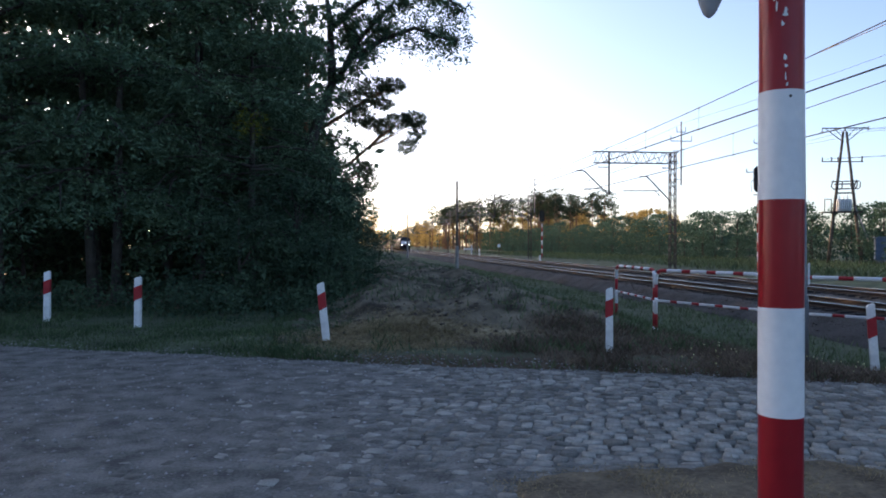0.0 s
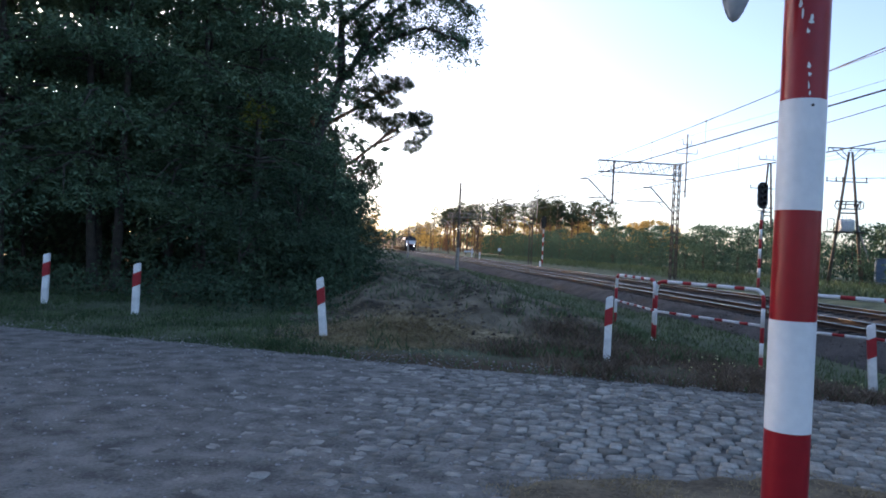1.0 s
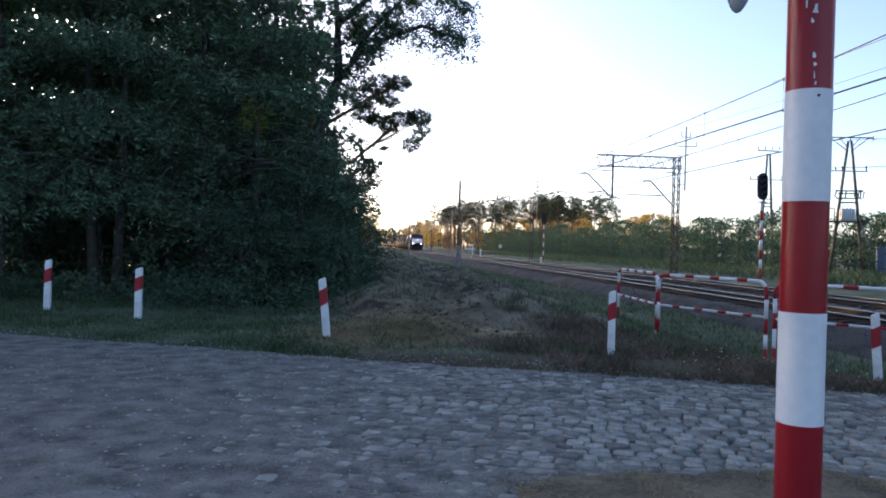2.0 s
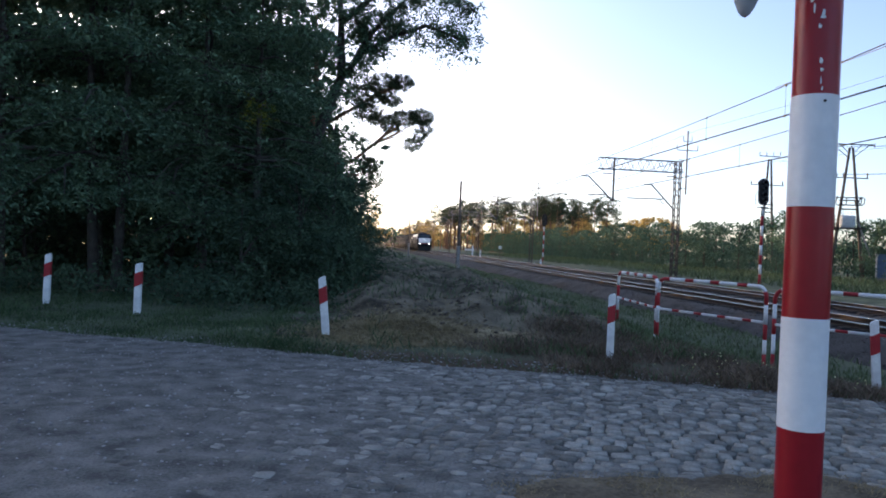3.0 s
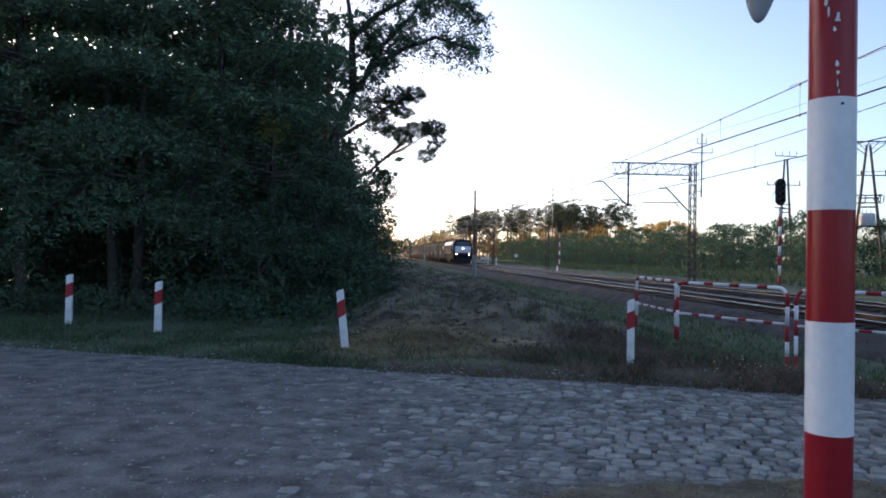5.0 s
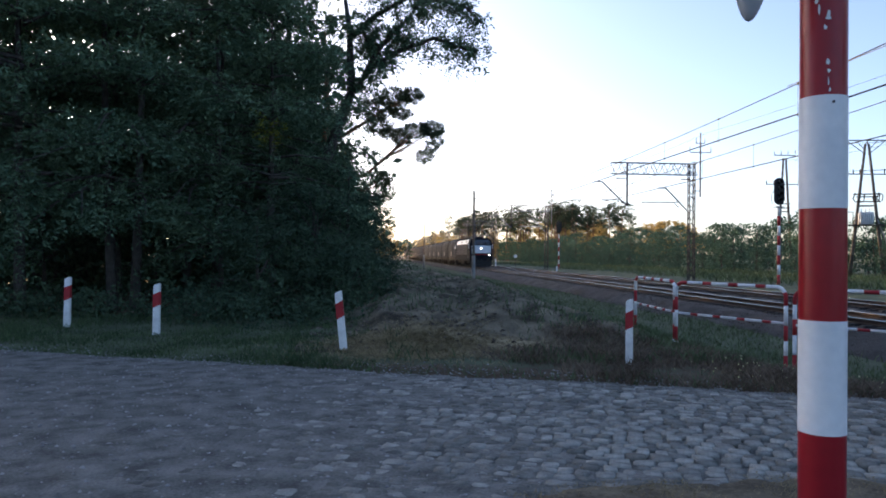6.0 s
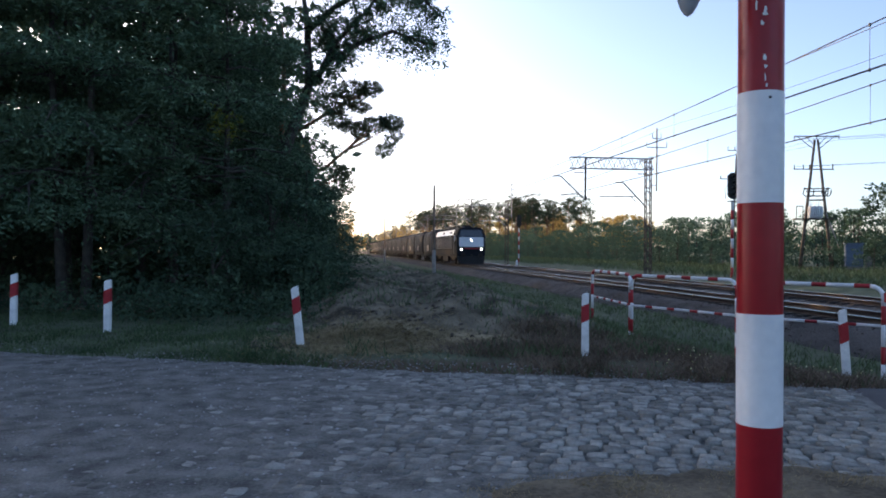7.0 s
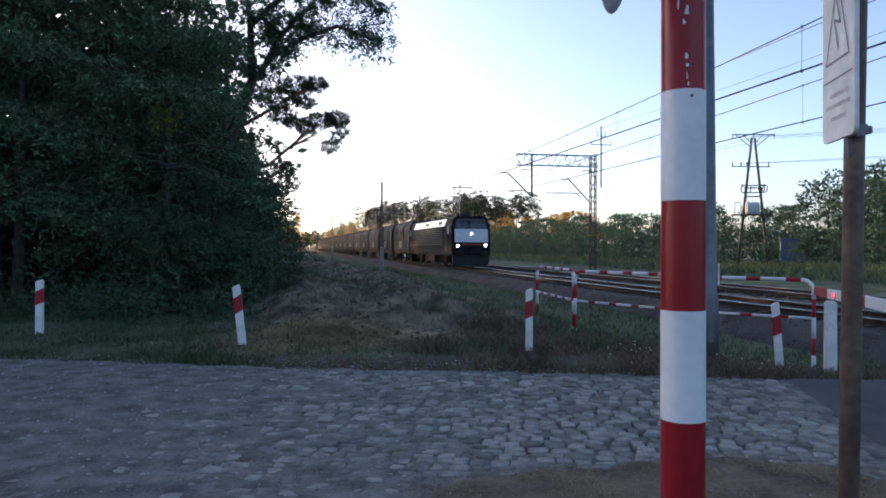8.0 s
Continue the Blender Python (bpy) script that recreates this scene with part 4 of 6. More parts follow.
    n = track_coords(x, y)[1]
    keep = (n > -15) & (n < -8.5) & (wave(x, y, 61, 0.9) + rng.normal(0, 0.4, k) > 0.1)
    x, y = x[keep], y[keep]
    blades("dead_grass", x, y, rng.uniform(0.03, 0.12, len(x)), 0.008, M_DRY, "sparse dead grass over the bare soil", 6, 1.6)
    k = 4200
    x, y = rng.uniform(-4, 3.5, k), 11.6 + 22 * rng.random(k) ** 1.6
    n = track_coords(x, y)[1]
    keep = (n > -15.5) & (n < -9) & (wave(x, y, 62, 1.3) + rng.normal(0, 0.4, k) > -0.1)
    x, y = x[keep], y[keep]
    scatter_stones("soil_clods", np.stack([x, y, ground_height(x, y)], 1), 0.012, 0.065, M_SOIL, "dark lumps of dug soil", 14)
    # the brown earth and dry grass at the foot of the striped pole
    def patch_edge(x, y):
        return smooth01(0.0, 0.4, 1 - ((x - 2.05) / 1.75) ** 2 - ((y - 4.7) / 0.92) ** 2 + 0.25 * wave(x, y, 91, 0.45) + 0.12 * wave(x, y, 92, 0.15))
    me = sheet("earth_patch", np.arange(-0.2, 4.3, 0.035), np.arange(3.4, 6.0, 0.035), lambda x, y: -0.07 + patch_edge(x, y) * 0.088 + 0.005 * wave(x, y, 93, 0.09) + 0.012 * wave(x, y, 13, 2.4))
    me.shade_smooth()
    tagged(link_mesh("earth_patch", me, M_EARTH), "bare brown earth with thin dry grass on the road", "ground", kind="structure")
    k = 16000
    x, y = rng.uniform(0.3, 3.7, k), rng.uniform(3.8, 5.7, k)
    keep = (patch_edge(x, y) > 0.35) & (wave(x, y, 94, 0.3) + rng.normal(0, 0.35, k) > 0.0)
    x, y = x[keep], y[keep]
    k = len(x)
    base = np.stack([x, y, 0.015 + 0.012 * wave(x, y, 13, 2.4)], 1)
    up = np.stack([rng.normal(0, 0.025, k), rng.normal(0, 0.025, k), rng.uniform(0.006, 0.035, k)], 1)
    side = unit(np.stack([rng.normal(size=k), rng.normal(size=k), np.zeros(k)], 1)) * 0.003
    tagged(link_mesh("dry_patch", np_mesh("dry_patch", *rhombi(base, up, side)), M_DRY), "thin dry grass in the brown earth", "grass", kind="stuff")
    # nettles and saplings along the foot of the wood
    k = 110
    x = rng.uniform(-13, -1.9, k)
    y = road_edge(x) + 4.3 + 2.8 * rng.random(k)
    keep = track_coords(x, y)[1] < -14.6
    x, y = x[keep], y[keep]
    tall = rng.uniform(0.12, 0.34, len(x)) * (0.7 + 0.12 * (y - road_edge(x)))
    blobs = [(a, b, float(ground_height(a, b)) + h * 0.8, h * 1.3, h * 1.3, h) for a, b, h in zip(x, y, tall)]
    pts, outs = in_blobs(rng, blobs, 420)
    tagged(link_mesh("nettles", np_mesh("nettles", *broad_leaves(rng, pts, outs + np.array([0, 0, 0.6]), 0.085)), M_SHRUB), "low dark green nettles along the foot of the wood", "weeds", kind="stuff")
    # leaf litter and grit along the road's edge and over the road
    k = 2600
    x = rng.uniform(-12, 7, k)
    y = road_edge(x) + rng.normal(0.05, 0.22, k)
    z = np.maximum(ground_height(x, y), road_height(x, y) * (y < road_edge(x)) - 9 * (y >= road_edge(x)))
    scatter_stones("edge_grit", np.stack([x, y, z + 0.004], 1), 0.006, 0.022, M_PEBBLE, "pale grit and leaf scraps along the road's edge", 12)
    k = 3600
    x, y = rng.uniform(-9, 3, k), rng.uniform(4.2, 10.5, k)
    keep = (y < road_edge(x) - 0.1) & (x < 0.6 + rng.normal(0, 1.2, k))
    x, y = x[keep], y[keep]
    scatter_stones("road_grit", np.stack([x, y, road_height(x, y) + 0.002], 1), 0.006, 0.024, M_PEBBLE, "loose grit lying on the road", 13)


build_wood()
build_leaning_tree()
build_edge_shrubs()
build_far_woods()


# ---- roadside things ----
def striped_pole():
    """The tall red and white pole, with the cross board whose end hangs into view."""
    cx, cy, r = 0.959, 2.085, 0.0595
    t = thing("crossing_sign_pole", "tall red and white striped steel pole, paint chipped", "sign pole", pose(cx, cy, 0))
    edges = [-0.2, 0.22, 0.53, 0.83, 1.13, 1.432, 1.732, 2.032, 2.42, 2.73, 3.05]
    for k, (a, b) in enumerate(zip(edges, edges[1:])):
        bm = bmesh.new()
        rr = r + (0.0008 if k % 2 == 0 else 0)
        tube(bm, [(0, 0, a), (0, 0, b)], rr, 48, caps=k in (0, len(edges) - 2))
        red = k % 2 == 1
        band = part("band", bm, M_RED if red else M_WHITE, t, "red band" if red else "white band", smooth=True)
    # chips and scratches on the upper red band
    rng = random.Random(2)
    for a, z, w, h in ((-112, 2.21, 0.007, 0.02), (-106, 2.245, 0.009, 0.028), (-104, 2.235, 0.014, 0.01), (-126, 2.26, 0.006, 0.03), (-133, 2.285, 0.008, 0.03), (-107, 2.118, 0.008, 0.022), (-105, 2.095, 0.009, 0.014), (-105, 2.065, 0.005, 0.03), (-101, 2.045, 0.007, 0.018)):
        bm = bmesh.new()
        an = radians(a)
        vs = []
        for j in range(7):
            q = 2 * math.pi * j / 7
            da = 0.6 * w * math.cos(q) * rng.uniform(0.3, 1.3) / r
            vs.append(bm.verts.new(((r + 0.0017) * math.cos(an + da), (r + 0.0017) * math.sin(an + da), z + h * 0.5 * math.sin(q) * rng.uniform(0.5, 1.2))))
        bm.faces.new(vs)
        part("paint_chip", bm, M_WHITEDIRTY, t, "bare chip in the red paint")
    bm = bmesh.new()
    d = Vector((-0.05, -1, 0)).normalized()
    tube(bm, [d * (r - 0.004) + Vector((0, 0, 2.012)), d * (r + 0.004) + Vector((0, 0, 2.012))], 0.0038, 10)
    part("rivet", bm, M_DARKSTEEL, t)
    # grey bullet-shaped bell housing held beside the pole, its tip pointing down
    bell = Vector((0.735 - cx, 2.03 - cy, 2.225))
    bm = bmesh.new()
    hs = [0.0, 0.004, 0.012, 0.025, 0.045, 0.07, 0.1, 0.14, 0.19, 0.24]
    tube(bm, [bell + Vector((0.06 * h, 0, h)) for h in hs], [0.002] + [0.142 * math.sqrt(h) for h in hs[1:]], 28)
    part("bell_housing", bm, M_BELL, t, "dull grey tapered bell housing", smooth=True)
    bm = bmesh.new()
    tube(bm, [bell + Vector((0.01, 0, 0.22)), (0, 0, 2.5)], 0.012, 8)
    part("bell_bracket", bm, M_GALV, t)
    return t


def warning_sign():
    """Rusty post with a white plate seen nearly edge on."""
    t = thing("warning_sign", "white high-voltage warning plate on a rusty brown post", "sign", pose(0, 0, 0))
    foot, top = Vector((1.387, 2.02, -0.1)), Vector((1.428, 2.01, 3.0))
    bm = bmesh.new()
    tube(bm, [foot, top], 0.0262, 24)
    post = part("post", bm, M_RUSTPOST, t, smooth=True)
    a, b = Vector((1.358, 1.935, 0)), Vector((1.42, 2.165, 0))
    along = (b - a).normalized()
    n = Vector((-along.y, along.x, 0))
    w = (b - a).length
    z0, z1 = 1.905, 2.42
    rim = []
    for cx, cz, a0 in ((w - 0.02, z1 - 0.02, 0), (0.02, z1 - 0.02, 90), (0.02, z0 + 0.02, 180), (w - 0.02, z0 + 0.02, 270)):
        for k in range(5):
            q = radians(a0 + 22.5 * k)
            rim.append((cx + 0.02 * math.cos(q), cz + 0.02 * math.sin(q)))
    bm = bmesh.new()
    f = bm.faces.new([bm.verts.new(a + along * x + Vector((0, 0, z))) for x, z in rim])
    for v in bmesh.ops.extrude_face_region(bm, geom=[f])["geom"]:
        if isinstance(v, bmesh.types.BMVert):
            v.co -= n * 0.012
    bmesh.ops.recalc_face_normals(bm, faces=bm.faces)
    plate = part("plate", bm, M_SIGN, t, "stained white plate")

    def stroke(name, p, q, width, mat=M_INK):
        bm = bmesh.new()
        p, q = Vector(p), Vector(q)
        d = (q - p).normalized() * width / 2
        o = Vector((-d.y, d.x))
        bm.faces.new([bm.verts.new(a + along * c.x + Vector((0, 0, c.y)) + n * 0.0015) for c in (p - d + o, p - d - o, q + d - o, q + d + o)])
        part(name, bm, mat, plate)
    m = w / 2
    tri = ((m - 0.085, 2.125), (m + 0.085, 2.125), (m, 2.36))
    for p, q in zip(tri, tri[1:] + tri[:1]):
        stroke("triangle_line", p, q, 0.007)
    for p, q in (((m + 0.01, 2.3), (m - 0.022, 2.225)), ((m - 0.022, 2.225), (m + 0.024, 2.24)), ((m + 0.024, 2.24), (m - 0.004, 2.16))):
        stroke("bolt_mark", p, q, 0.008)
    stroke("rule_line", (0.015, 2.075), (w - 0.015, 2.075), 0.005)
    for k, (x0, x1, z) in enumerate(((0.05, 0.17, 2.03), (0.03, 0.2, 2.0), (0.06, 0.16, 1.965))):
        stroke("text_bar", (x0, z), (x1, z), 0.012, M_INKPALE)
    bm = bmesh.new()
    c = foot.lerp(top, (1.925 - foot.z) / (top.z - foot.z))
    tube(bm, [c - Vector((0, 0, 0.012)), c + Vector((0, 0, 0.012))], 0.032, 20)
    box(bm, c + Vector((-0.012, -0.03, -0.012)), (0.03, 0.03, 0.024), bevel=0.003)
    box(bm, c + Vector((0.036, 0.0, 0)), (0.02, 0.024, 0.022), bevel=0.003)
    part("clamp", bm, M_GALV, t)
    bm = bmesh.new()
    box(bm, c.lerp(top, 0.3) + Vector((-0.02, -0.01, 0.05)), (0.028, 0.014, 0.9), bevel=0.002)
    part("back_strip", bm, M_GALV, t)


def bollard(x, y, height, lean_x, lean_y, turn, w=0.108):
    """Square concrete guard post, white with a red band set aslant, its top bevelled."""
    t = thing("guard_post", "white concrete guard post with a red band", "bollard", pose(x, y, float(ground_height(x, y)), lean_x, lean_y, turn), group="guard posts along the road")
    bm = bmesh.new()
    box(bm, (0, 0, height / 2 - 0.15), (w, w, height + 0.3), bevel=0.014, taper=0.94)
    for v in bm.verts:
        if v.co.z > height - 0.02:
            v.co.z += 0.3 * v.co.x
    part("post", bm, M_WHITEDIRTY, t)
    bm = bmesh.new()
    z0, z1 = height * 0.56, height * 0.82
    for k in range(1):
        h = w / 2 * 0.975 + 0.0025
        lo = [bm.verts.new((sx * h, sy * h, z0 + 0.45 * sx * h)) for sx, sy in ((-1, -1), (1, -1), (1, 1), (-1, 1))]
        hi = [bm.verts.new((sx * h, sy * h, z1 + 0.45 * sx * h)) for sx, sy in ((-1, -1), (1, -1), (1, 1), (-1, 1))]
        for i in range(4):
            bm.faces.new((lo[i], lo[(i + 1) % 4], hi[(i + 1) % 4], hi[i]))
    bmesh.ops.bevel(bm, geom=[e for e in bm.edges if abs(e.verts[0].co.z - e.verts[1].co.z) > 0.1], offset=0.013, segments=2, affect="EDGES")
    part("red_band", bm, M_REDMATT, t, "red painted band")
    return t


def tube_railing(p, q, height, bands=9, label="red and white striped tube railing with rounded corners"):
    """A hoop of steel tube with a lower bar, painted in red and white lengths."""
    p, q = Vector(p), Vector(q)
    t = thing("tube_railing", label, "railing", pose(p.x, p.y, 0), group="railings by the crossing")
    along = q - p
    ln = along.length
    d = along.normalized()
    zp, zq = float(ground_height(p.x, p.y)) - 0.15, float(ground_height(q.x, q.y)) - 0.15
    rc, r = 0.16, 0.03
    path = [Vector((0, 0, zp))] + [Vector((0, 0, zp + (height - rc - zp) * k / 5)) for k in range(1, 6)]
    for k in range(1, 6):
        a = radians(18 * k)
        path.append(d * (rc - rc * math.cos(a)) + Vector((0, 0, height - rc + rc * math.sin(a))))
    steps = max(6, int(bands * 2))
    for k in range(1, steps):
        path.append(d * (rc + (ln - 2 * rc) * k / steps) + Vector((0, 0, height)))
    for k in range(0, 6):
        a = radians(18 * k)
        path.append(d * (ln - rc + rc * math.sin(a)) + Vector((0, 0, height - rc + rc * math.cos(a))))
    path += [d * ln + Vector((0, 0, height - rc - (height - rc - zq) * k / 5)) for k in range(1, 6)]
    dist = [0.0]
    for a, b in zip(path, path[1:]):
        dist.append(dist[-1] + (b - a).length)

    def along_path(u):
        for i in range(len(path) - 1):
            if u <= dist[i + 1]:
                return path[i].lerp(path[i + 1], (u - dist[i]) / max(1e-6, dist[i + 1] - dist[i]))
        return path[-1]
    up = height - zp
    cuts, u, red = [], 0.0, False
    sizes = [0.22, 0.26, 0.3, 0.24]
    k = 0
    while u < dist[-1]:
        on_top = up + 0.05 < u < dist[-1] - up - 0.1
        step = ((0.2 if red else 0.36) if on_top else sizes[k % 4])
        cuts.append((u, min(dist[-1], u + step), red))
        u += step
        red = not red
        k += 1
    for a, b, red in cuts:
        inner = [a] + [v for v in dist if a + 0.01 < v < b - 0.01] + [b]
        bm = bmesh.new()
        tube(bm, [along_path(v) for v in inner], r, 12)
        part("tube_length", bm, M_REDMATT if red else M_WHITE, t, "red length" if red else "white length", smooth=True)
    zl = height * 0.52
    u, red = 0.02, False
    while u < ln - 0.03:
        v = min(ln - 0.02, u + (0.17 if red else 0.34))
        bm = bmesh.new()
        tube(bm, [d * u + Vector((0, 0, zl)), d * v + Vector((0, 0, zl))], 0.021, 10)
        part("lower_bar", bm, M_REDMATT if red else M_WHITE, t, "red length" if red else "white length", smooth=True)
        u, red = v, not red


def crossing_barrier():
    """The lowered arm across the road, its drive on this side and the rest post under its tip."""
    tip, near = Vector((6.30, 9.82, 0.985)), Vector((4.15, 4.35, 1.06))
    t = thing("barrier", "lowered red and white level-crossing barrier with a red lamp", "barrier", pose(0, 0, 0))
    d = (near - tip).normalized()
    ln = (near - tip).length
    rot = d.to_track_quat("Y", "Z").to_matrix().to_4x4()
    u, red = 0.0, True
    for k, step in enumerate((0.8, 1.5, 0.22, 1.7, 0.5, 0.9, 0.5, 0.9)):
        if u >= ln:
            break
        b = min(ln, u + step)
        bm = bmesh.new()
        box(bm, tip + d * (u + b) / 2, (0.04, b - u, 0.125), rot, bevel=0.004)
        part("arm_length", bm, M_REDMATT if red else M_WHITE, t, "dark red length" if red else "white length")
        u, red = b, not red
    lp = tip + d * 1.2
    side = Vector((-d.y, d.x, 0))
    if side.dot(Vector((-1, -1, 0))) < 0:
        side = -side
    bm = bmesh.new()
    tube(bm, [lp + side * 0.02, lp + side * 0.035], 0.055, 20)
    lamp = part("lamp_body", bm, M_WHITEDIRTY, t)
    for ox, oz in ((0.0, 0.0), (0.018, 0.012), (-0.018, -0.008), (0.02, -0.016)):
        bm = bmesh.new()
        bmesh.ops.create_uvsphere(bm, u_segments=10, v_segments=6, radius=0.014)
        bmesh.ops.translate(bm, verts=bm.verts, vec=lp + side * 0.04 + d * ox + Vector((0, 0, oz)))
        part("lamp_lens", bm, M_REDLAMP, lamp, "glowing red lens", smooth=True)
    bm = bmesh.new()
    box(bm, (4.2, 4.2, 0.55), (0.42, 0.5, 1.16), Matrix.Rotation(-0.37, 4, "Z"), bevel=0.03)
    part("drive_housing", bm, M_GREYSTEEL, t)
    rest = thing("barrier_rest_post", "thick white concrete post under the barrier tip", "post", pose(6.39, 9.62, -0.05, 0, 0, -16))
    bm = bmesh.new()
    box(bm, (0, 0, 0.4), (0.15, 0.14, 1.02), bevel=0.02, taper=0.93)
    part("post", bm, M_WHITEDIRTY, rest)


def grey_mast():
    """Grey street light mast standing behind the striped pole."""
    x, y = 4.87, 10.2
    t = thing("street_light_mast", "grey galvanised tapered steel light mast", "street light", pose(x, y, float(ground_height(x, y)) - 0.1))
    bm = bmesh.new()
    tube(bm, [(0, 0, 0), (0, 0, 1.08), (0, 0, 1.12), (0, 0, 9.0)], [0.19, 0.185, 0.165, 0.075], 28)
    part("shaft", bm, M_GALV, t, smooth=True)
    bm = bmesh.new()
    tube(bm, [(0, 0, 8.8), (-0.1, -0.3, 9.3), (-0.3, -1.2, 9.6)], 0.04, 10)
    part("arm", bm, M_GALV, t, smooth=True)
    bm = bmesh.new()
    box(bm, (-0.38, -1.5, 9.6), (0.22, 0.6, 0.12), bevel=0.04)
    part("lantern", bm, M_GREYSTEEL, t)
    bm = bmesh.new()
    box(bm, (0.175, -0.06, 1.4), (0.03, 0.012, 0.3), bevel=0.003)
    part("marker_plate", bm, M_WHITE, t, "narrow white marker plate")
    bm = bmesh.new()
    box(bm, (0.0, -0.186, 0.62), (0.1, 0.02, 0.34), bevel=0.006)
    part("service_door", bm, M_GALV, t)


# ---- railway things ----
def lattice(bm, a, b, width, depth, leg=0.045, bay=0.55, up=Vector((0, 1, 0))):
    """Four corner bars from a to b with zigzag lacing on all faces."""
    a, b = Vector(a), Vector(b)
    d = (b - a).normalized()
    s = d.cross(up).normalized()
    t = s.cross(d).normalized()
    ln = (b - a).length
    cs = [(s * i * width / 2 + t * j * depth / 2) for i, j in ((-1, -1), (1, -1), (1, 1), (-1, 1))]
    for c in cs:
        tube(bm, [a + c, b + c], leg / 2 * 1.1, 4)
    n = max(2, int(ln / bay))
    for k in range(n):
        p, q = a + d * ln * k / n, a + d * ln * (k + 1) / n
        for i in range(4):
            c0, c1 = cs[i], cs[(i + 1) % 4]
            if k % 2:
                c0, c1 = c1, c0
            tube(bm, [p + c0, q + c1], leg * 0.33, 4, caps=False)


def insulator(bm, p, q, r=0.05, n=4):
    p, q = Vector(p), Vector(q)
    for k in range(n):
        a, b = p.lerp(q, (k + 0.1) / n), p.lerp(q, (k + 0.8) / n)
        tube(bm, [a, b], [r, r * 0.55], 8)


CONTACT = 6.4
GANTRIES = [48.5, 90.0, 132.0, 175.0, 220.0, 268.0, 318.0, 370.0]


def gantry(s, detail):
    """Lattice mast beyond the tracks with a truss over both, and hinged arms holding the wires."""
    g = thing("catenary_gantry", "dark steel lattice catenary mast with a truss over the tracks", "catenary mast", pose(*on_track(s, 0), 0, 0, TRACK_TURN), group="catenary masts")
    mx, zt = 6.5, 7.8
    bm = bmesh.new()
    if detail:
        lattice(bm, (mx, 0, -0.7), (mx, 0, zt), 0.36, 0.3, 0.07, 0.42)
    else:
        lattice(bm, (mx, 0, -0.7), (mx, 0, zt), 0.36, 0.3, 0.08, 1.1)
    box(bm, (mx, 0, -0.45), (0.8, 0.8, 0.5), bevel=0.03)
    part("mast", bm, M_DARKSTEEL, g)
    bm = bmesh.new()
    lattice(bm, (1.05, 0, zt - 0.4), (mx + 0.35, 0, zt - 0.4), 0.3, 0.74, 0.072, 0.36 if detail else 0.8, up=Vector((0, 0, 1)))
    part("truss", bm, M_GREYSTEEL, g, "grey lattice truss")
    bm = bmesh.new()
    tube(bm, [(2.1, -0.1, zt), (2.1, -0.1, 4.95)], 0.07, 8)
    part("hanger_post", bm, M_DARKSTEEL, g)
    for foot, z0, z1, far, tip, a0, a1, zs in ((2.1, 5.0, 6.5, 0.45, -0.1, 0.4, 1.65, 5.3), (mx, 4.45, 6.15, 4.75, 4.2, 3.1, 5.6, 5.2)):
        bm = bmesh.new()
        tube(bm, [(foot - 0.05, 0, z0), (far, 0, z1), (tip, 0, z1)], 0.05, 6)
        part("cantilever", bm, M_GREYSTEEL, g)
        bm = bmesh.new()
        tube(bm, [(a0, 0, zs), (a1, 0, zs + 0.03)], 0.036, 6)
        tube(bm, [(a1 - 0.3, 0, zs), (a1 + 0.05, 0, z0 + (z1 - z0) * 0.25)], 0.026, 6)
        part("steady_arm", bm, M_GREYSTEEL, g)
        bm = bmesh.new()
        insulator(bm, (foot - 0.1, 0, CONTACT + 0.35), (foot - 0.75, 0, CONTACT + 0.35), 0.05, 4)
        tube(bm, [(foot, 0, CONTACT + 0.35), (foot - 0.8, 0, CONTACT + 0.35)], 0.012, 5)
        part("insulator", bm, M_INSUL, g)
    # the line pole clamped to the mast
    bm = bmesh.new()
    px = mx + 0.6
    tube(bm, [(px, 0, 5.6), (px, 0, zt + 2.05)], 0.055, 6)
    tube(bm, [(mx, 0, 6.0), (px, 0, 6.0)], 0.03, 5)
    tube(bm, [(mx, 0, 7.9), (px, 0, 7.9)], 0.03, 5)
    for z, w in ((zt + 0.75, 0.72), (zt + 1.35, 0.3)):
        tube(bm, [(px - w, 0, z), (px + w, 0, z)], 0.03, 6)
        for sx in (-1, 1):
            tube(bm, [(px + sx * w, 0, z), (px + sx * w, 0, z + 0.35)], 0.028, 6)
    part("line_pole", bm, M_GREYSTEEL, g)
    return g


def concrete_post(s, h=7.4, arm=False):
    p = on_track(s, -6.45)
    t = thing("concrete_post", "slender weathered post with a pale concrete footing beside the line", "post", pose(p.x, p.y, float(ground_height(p.x, p.y)) - 0.2, 0, 0, TRACK_TURN), group="concrete posts")
    bm = bmesh.new()
    tube(bm, [(0, 0, 0), (0, 0, h + 0.2)], [0.125, 0.085], 8)
    part("shaft", bm, M_WOODPOLE, t)
    bm = bmesh.new()
    tube(bm, [(0, 0, 0), (0, 0, 2.4)], [0.16, 0.15], 8)
    part("footing", bm, M_CONCRETE, t, "thicker pale lower section")
    bm = bmesh.new()
    tube(bm, [(0, 0, h - 0.35), (0.5, 0, h - 0.5)], 0.025, 6)
    insulator(bm, (0.5, 0, h - 0.5), (0.72, 0, h - 0.52), 0.05, 3)
    part("bracket", bm, M_DARKSTEEL, t)
    if arm:
        bm = bmesh.new()
        tube(bm, [(0.08, 0, 4.3), (2.1, 0, 6.55)], 0.035, 6)
        insulator(bm, (1.95, 0, 6.4), (2.25, 0, 6.7), 0.055, 3)
        part("stay_arm", bm, M_DARKSTEEL, t, "slanted steel arm")


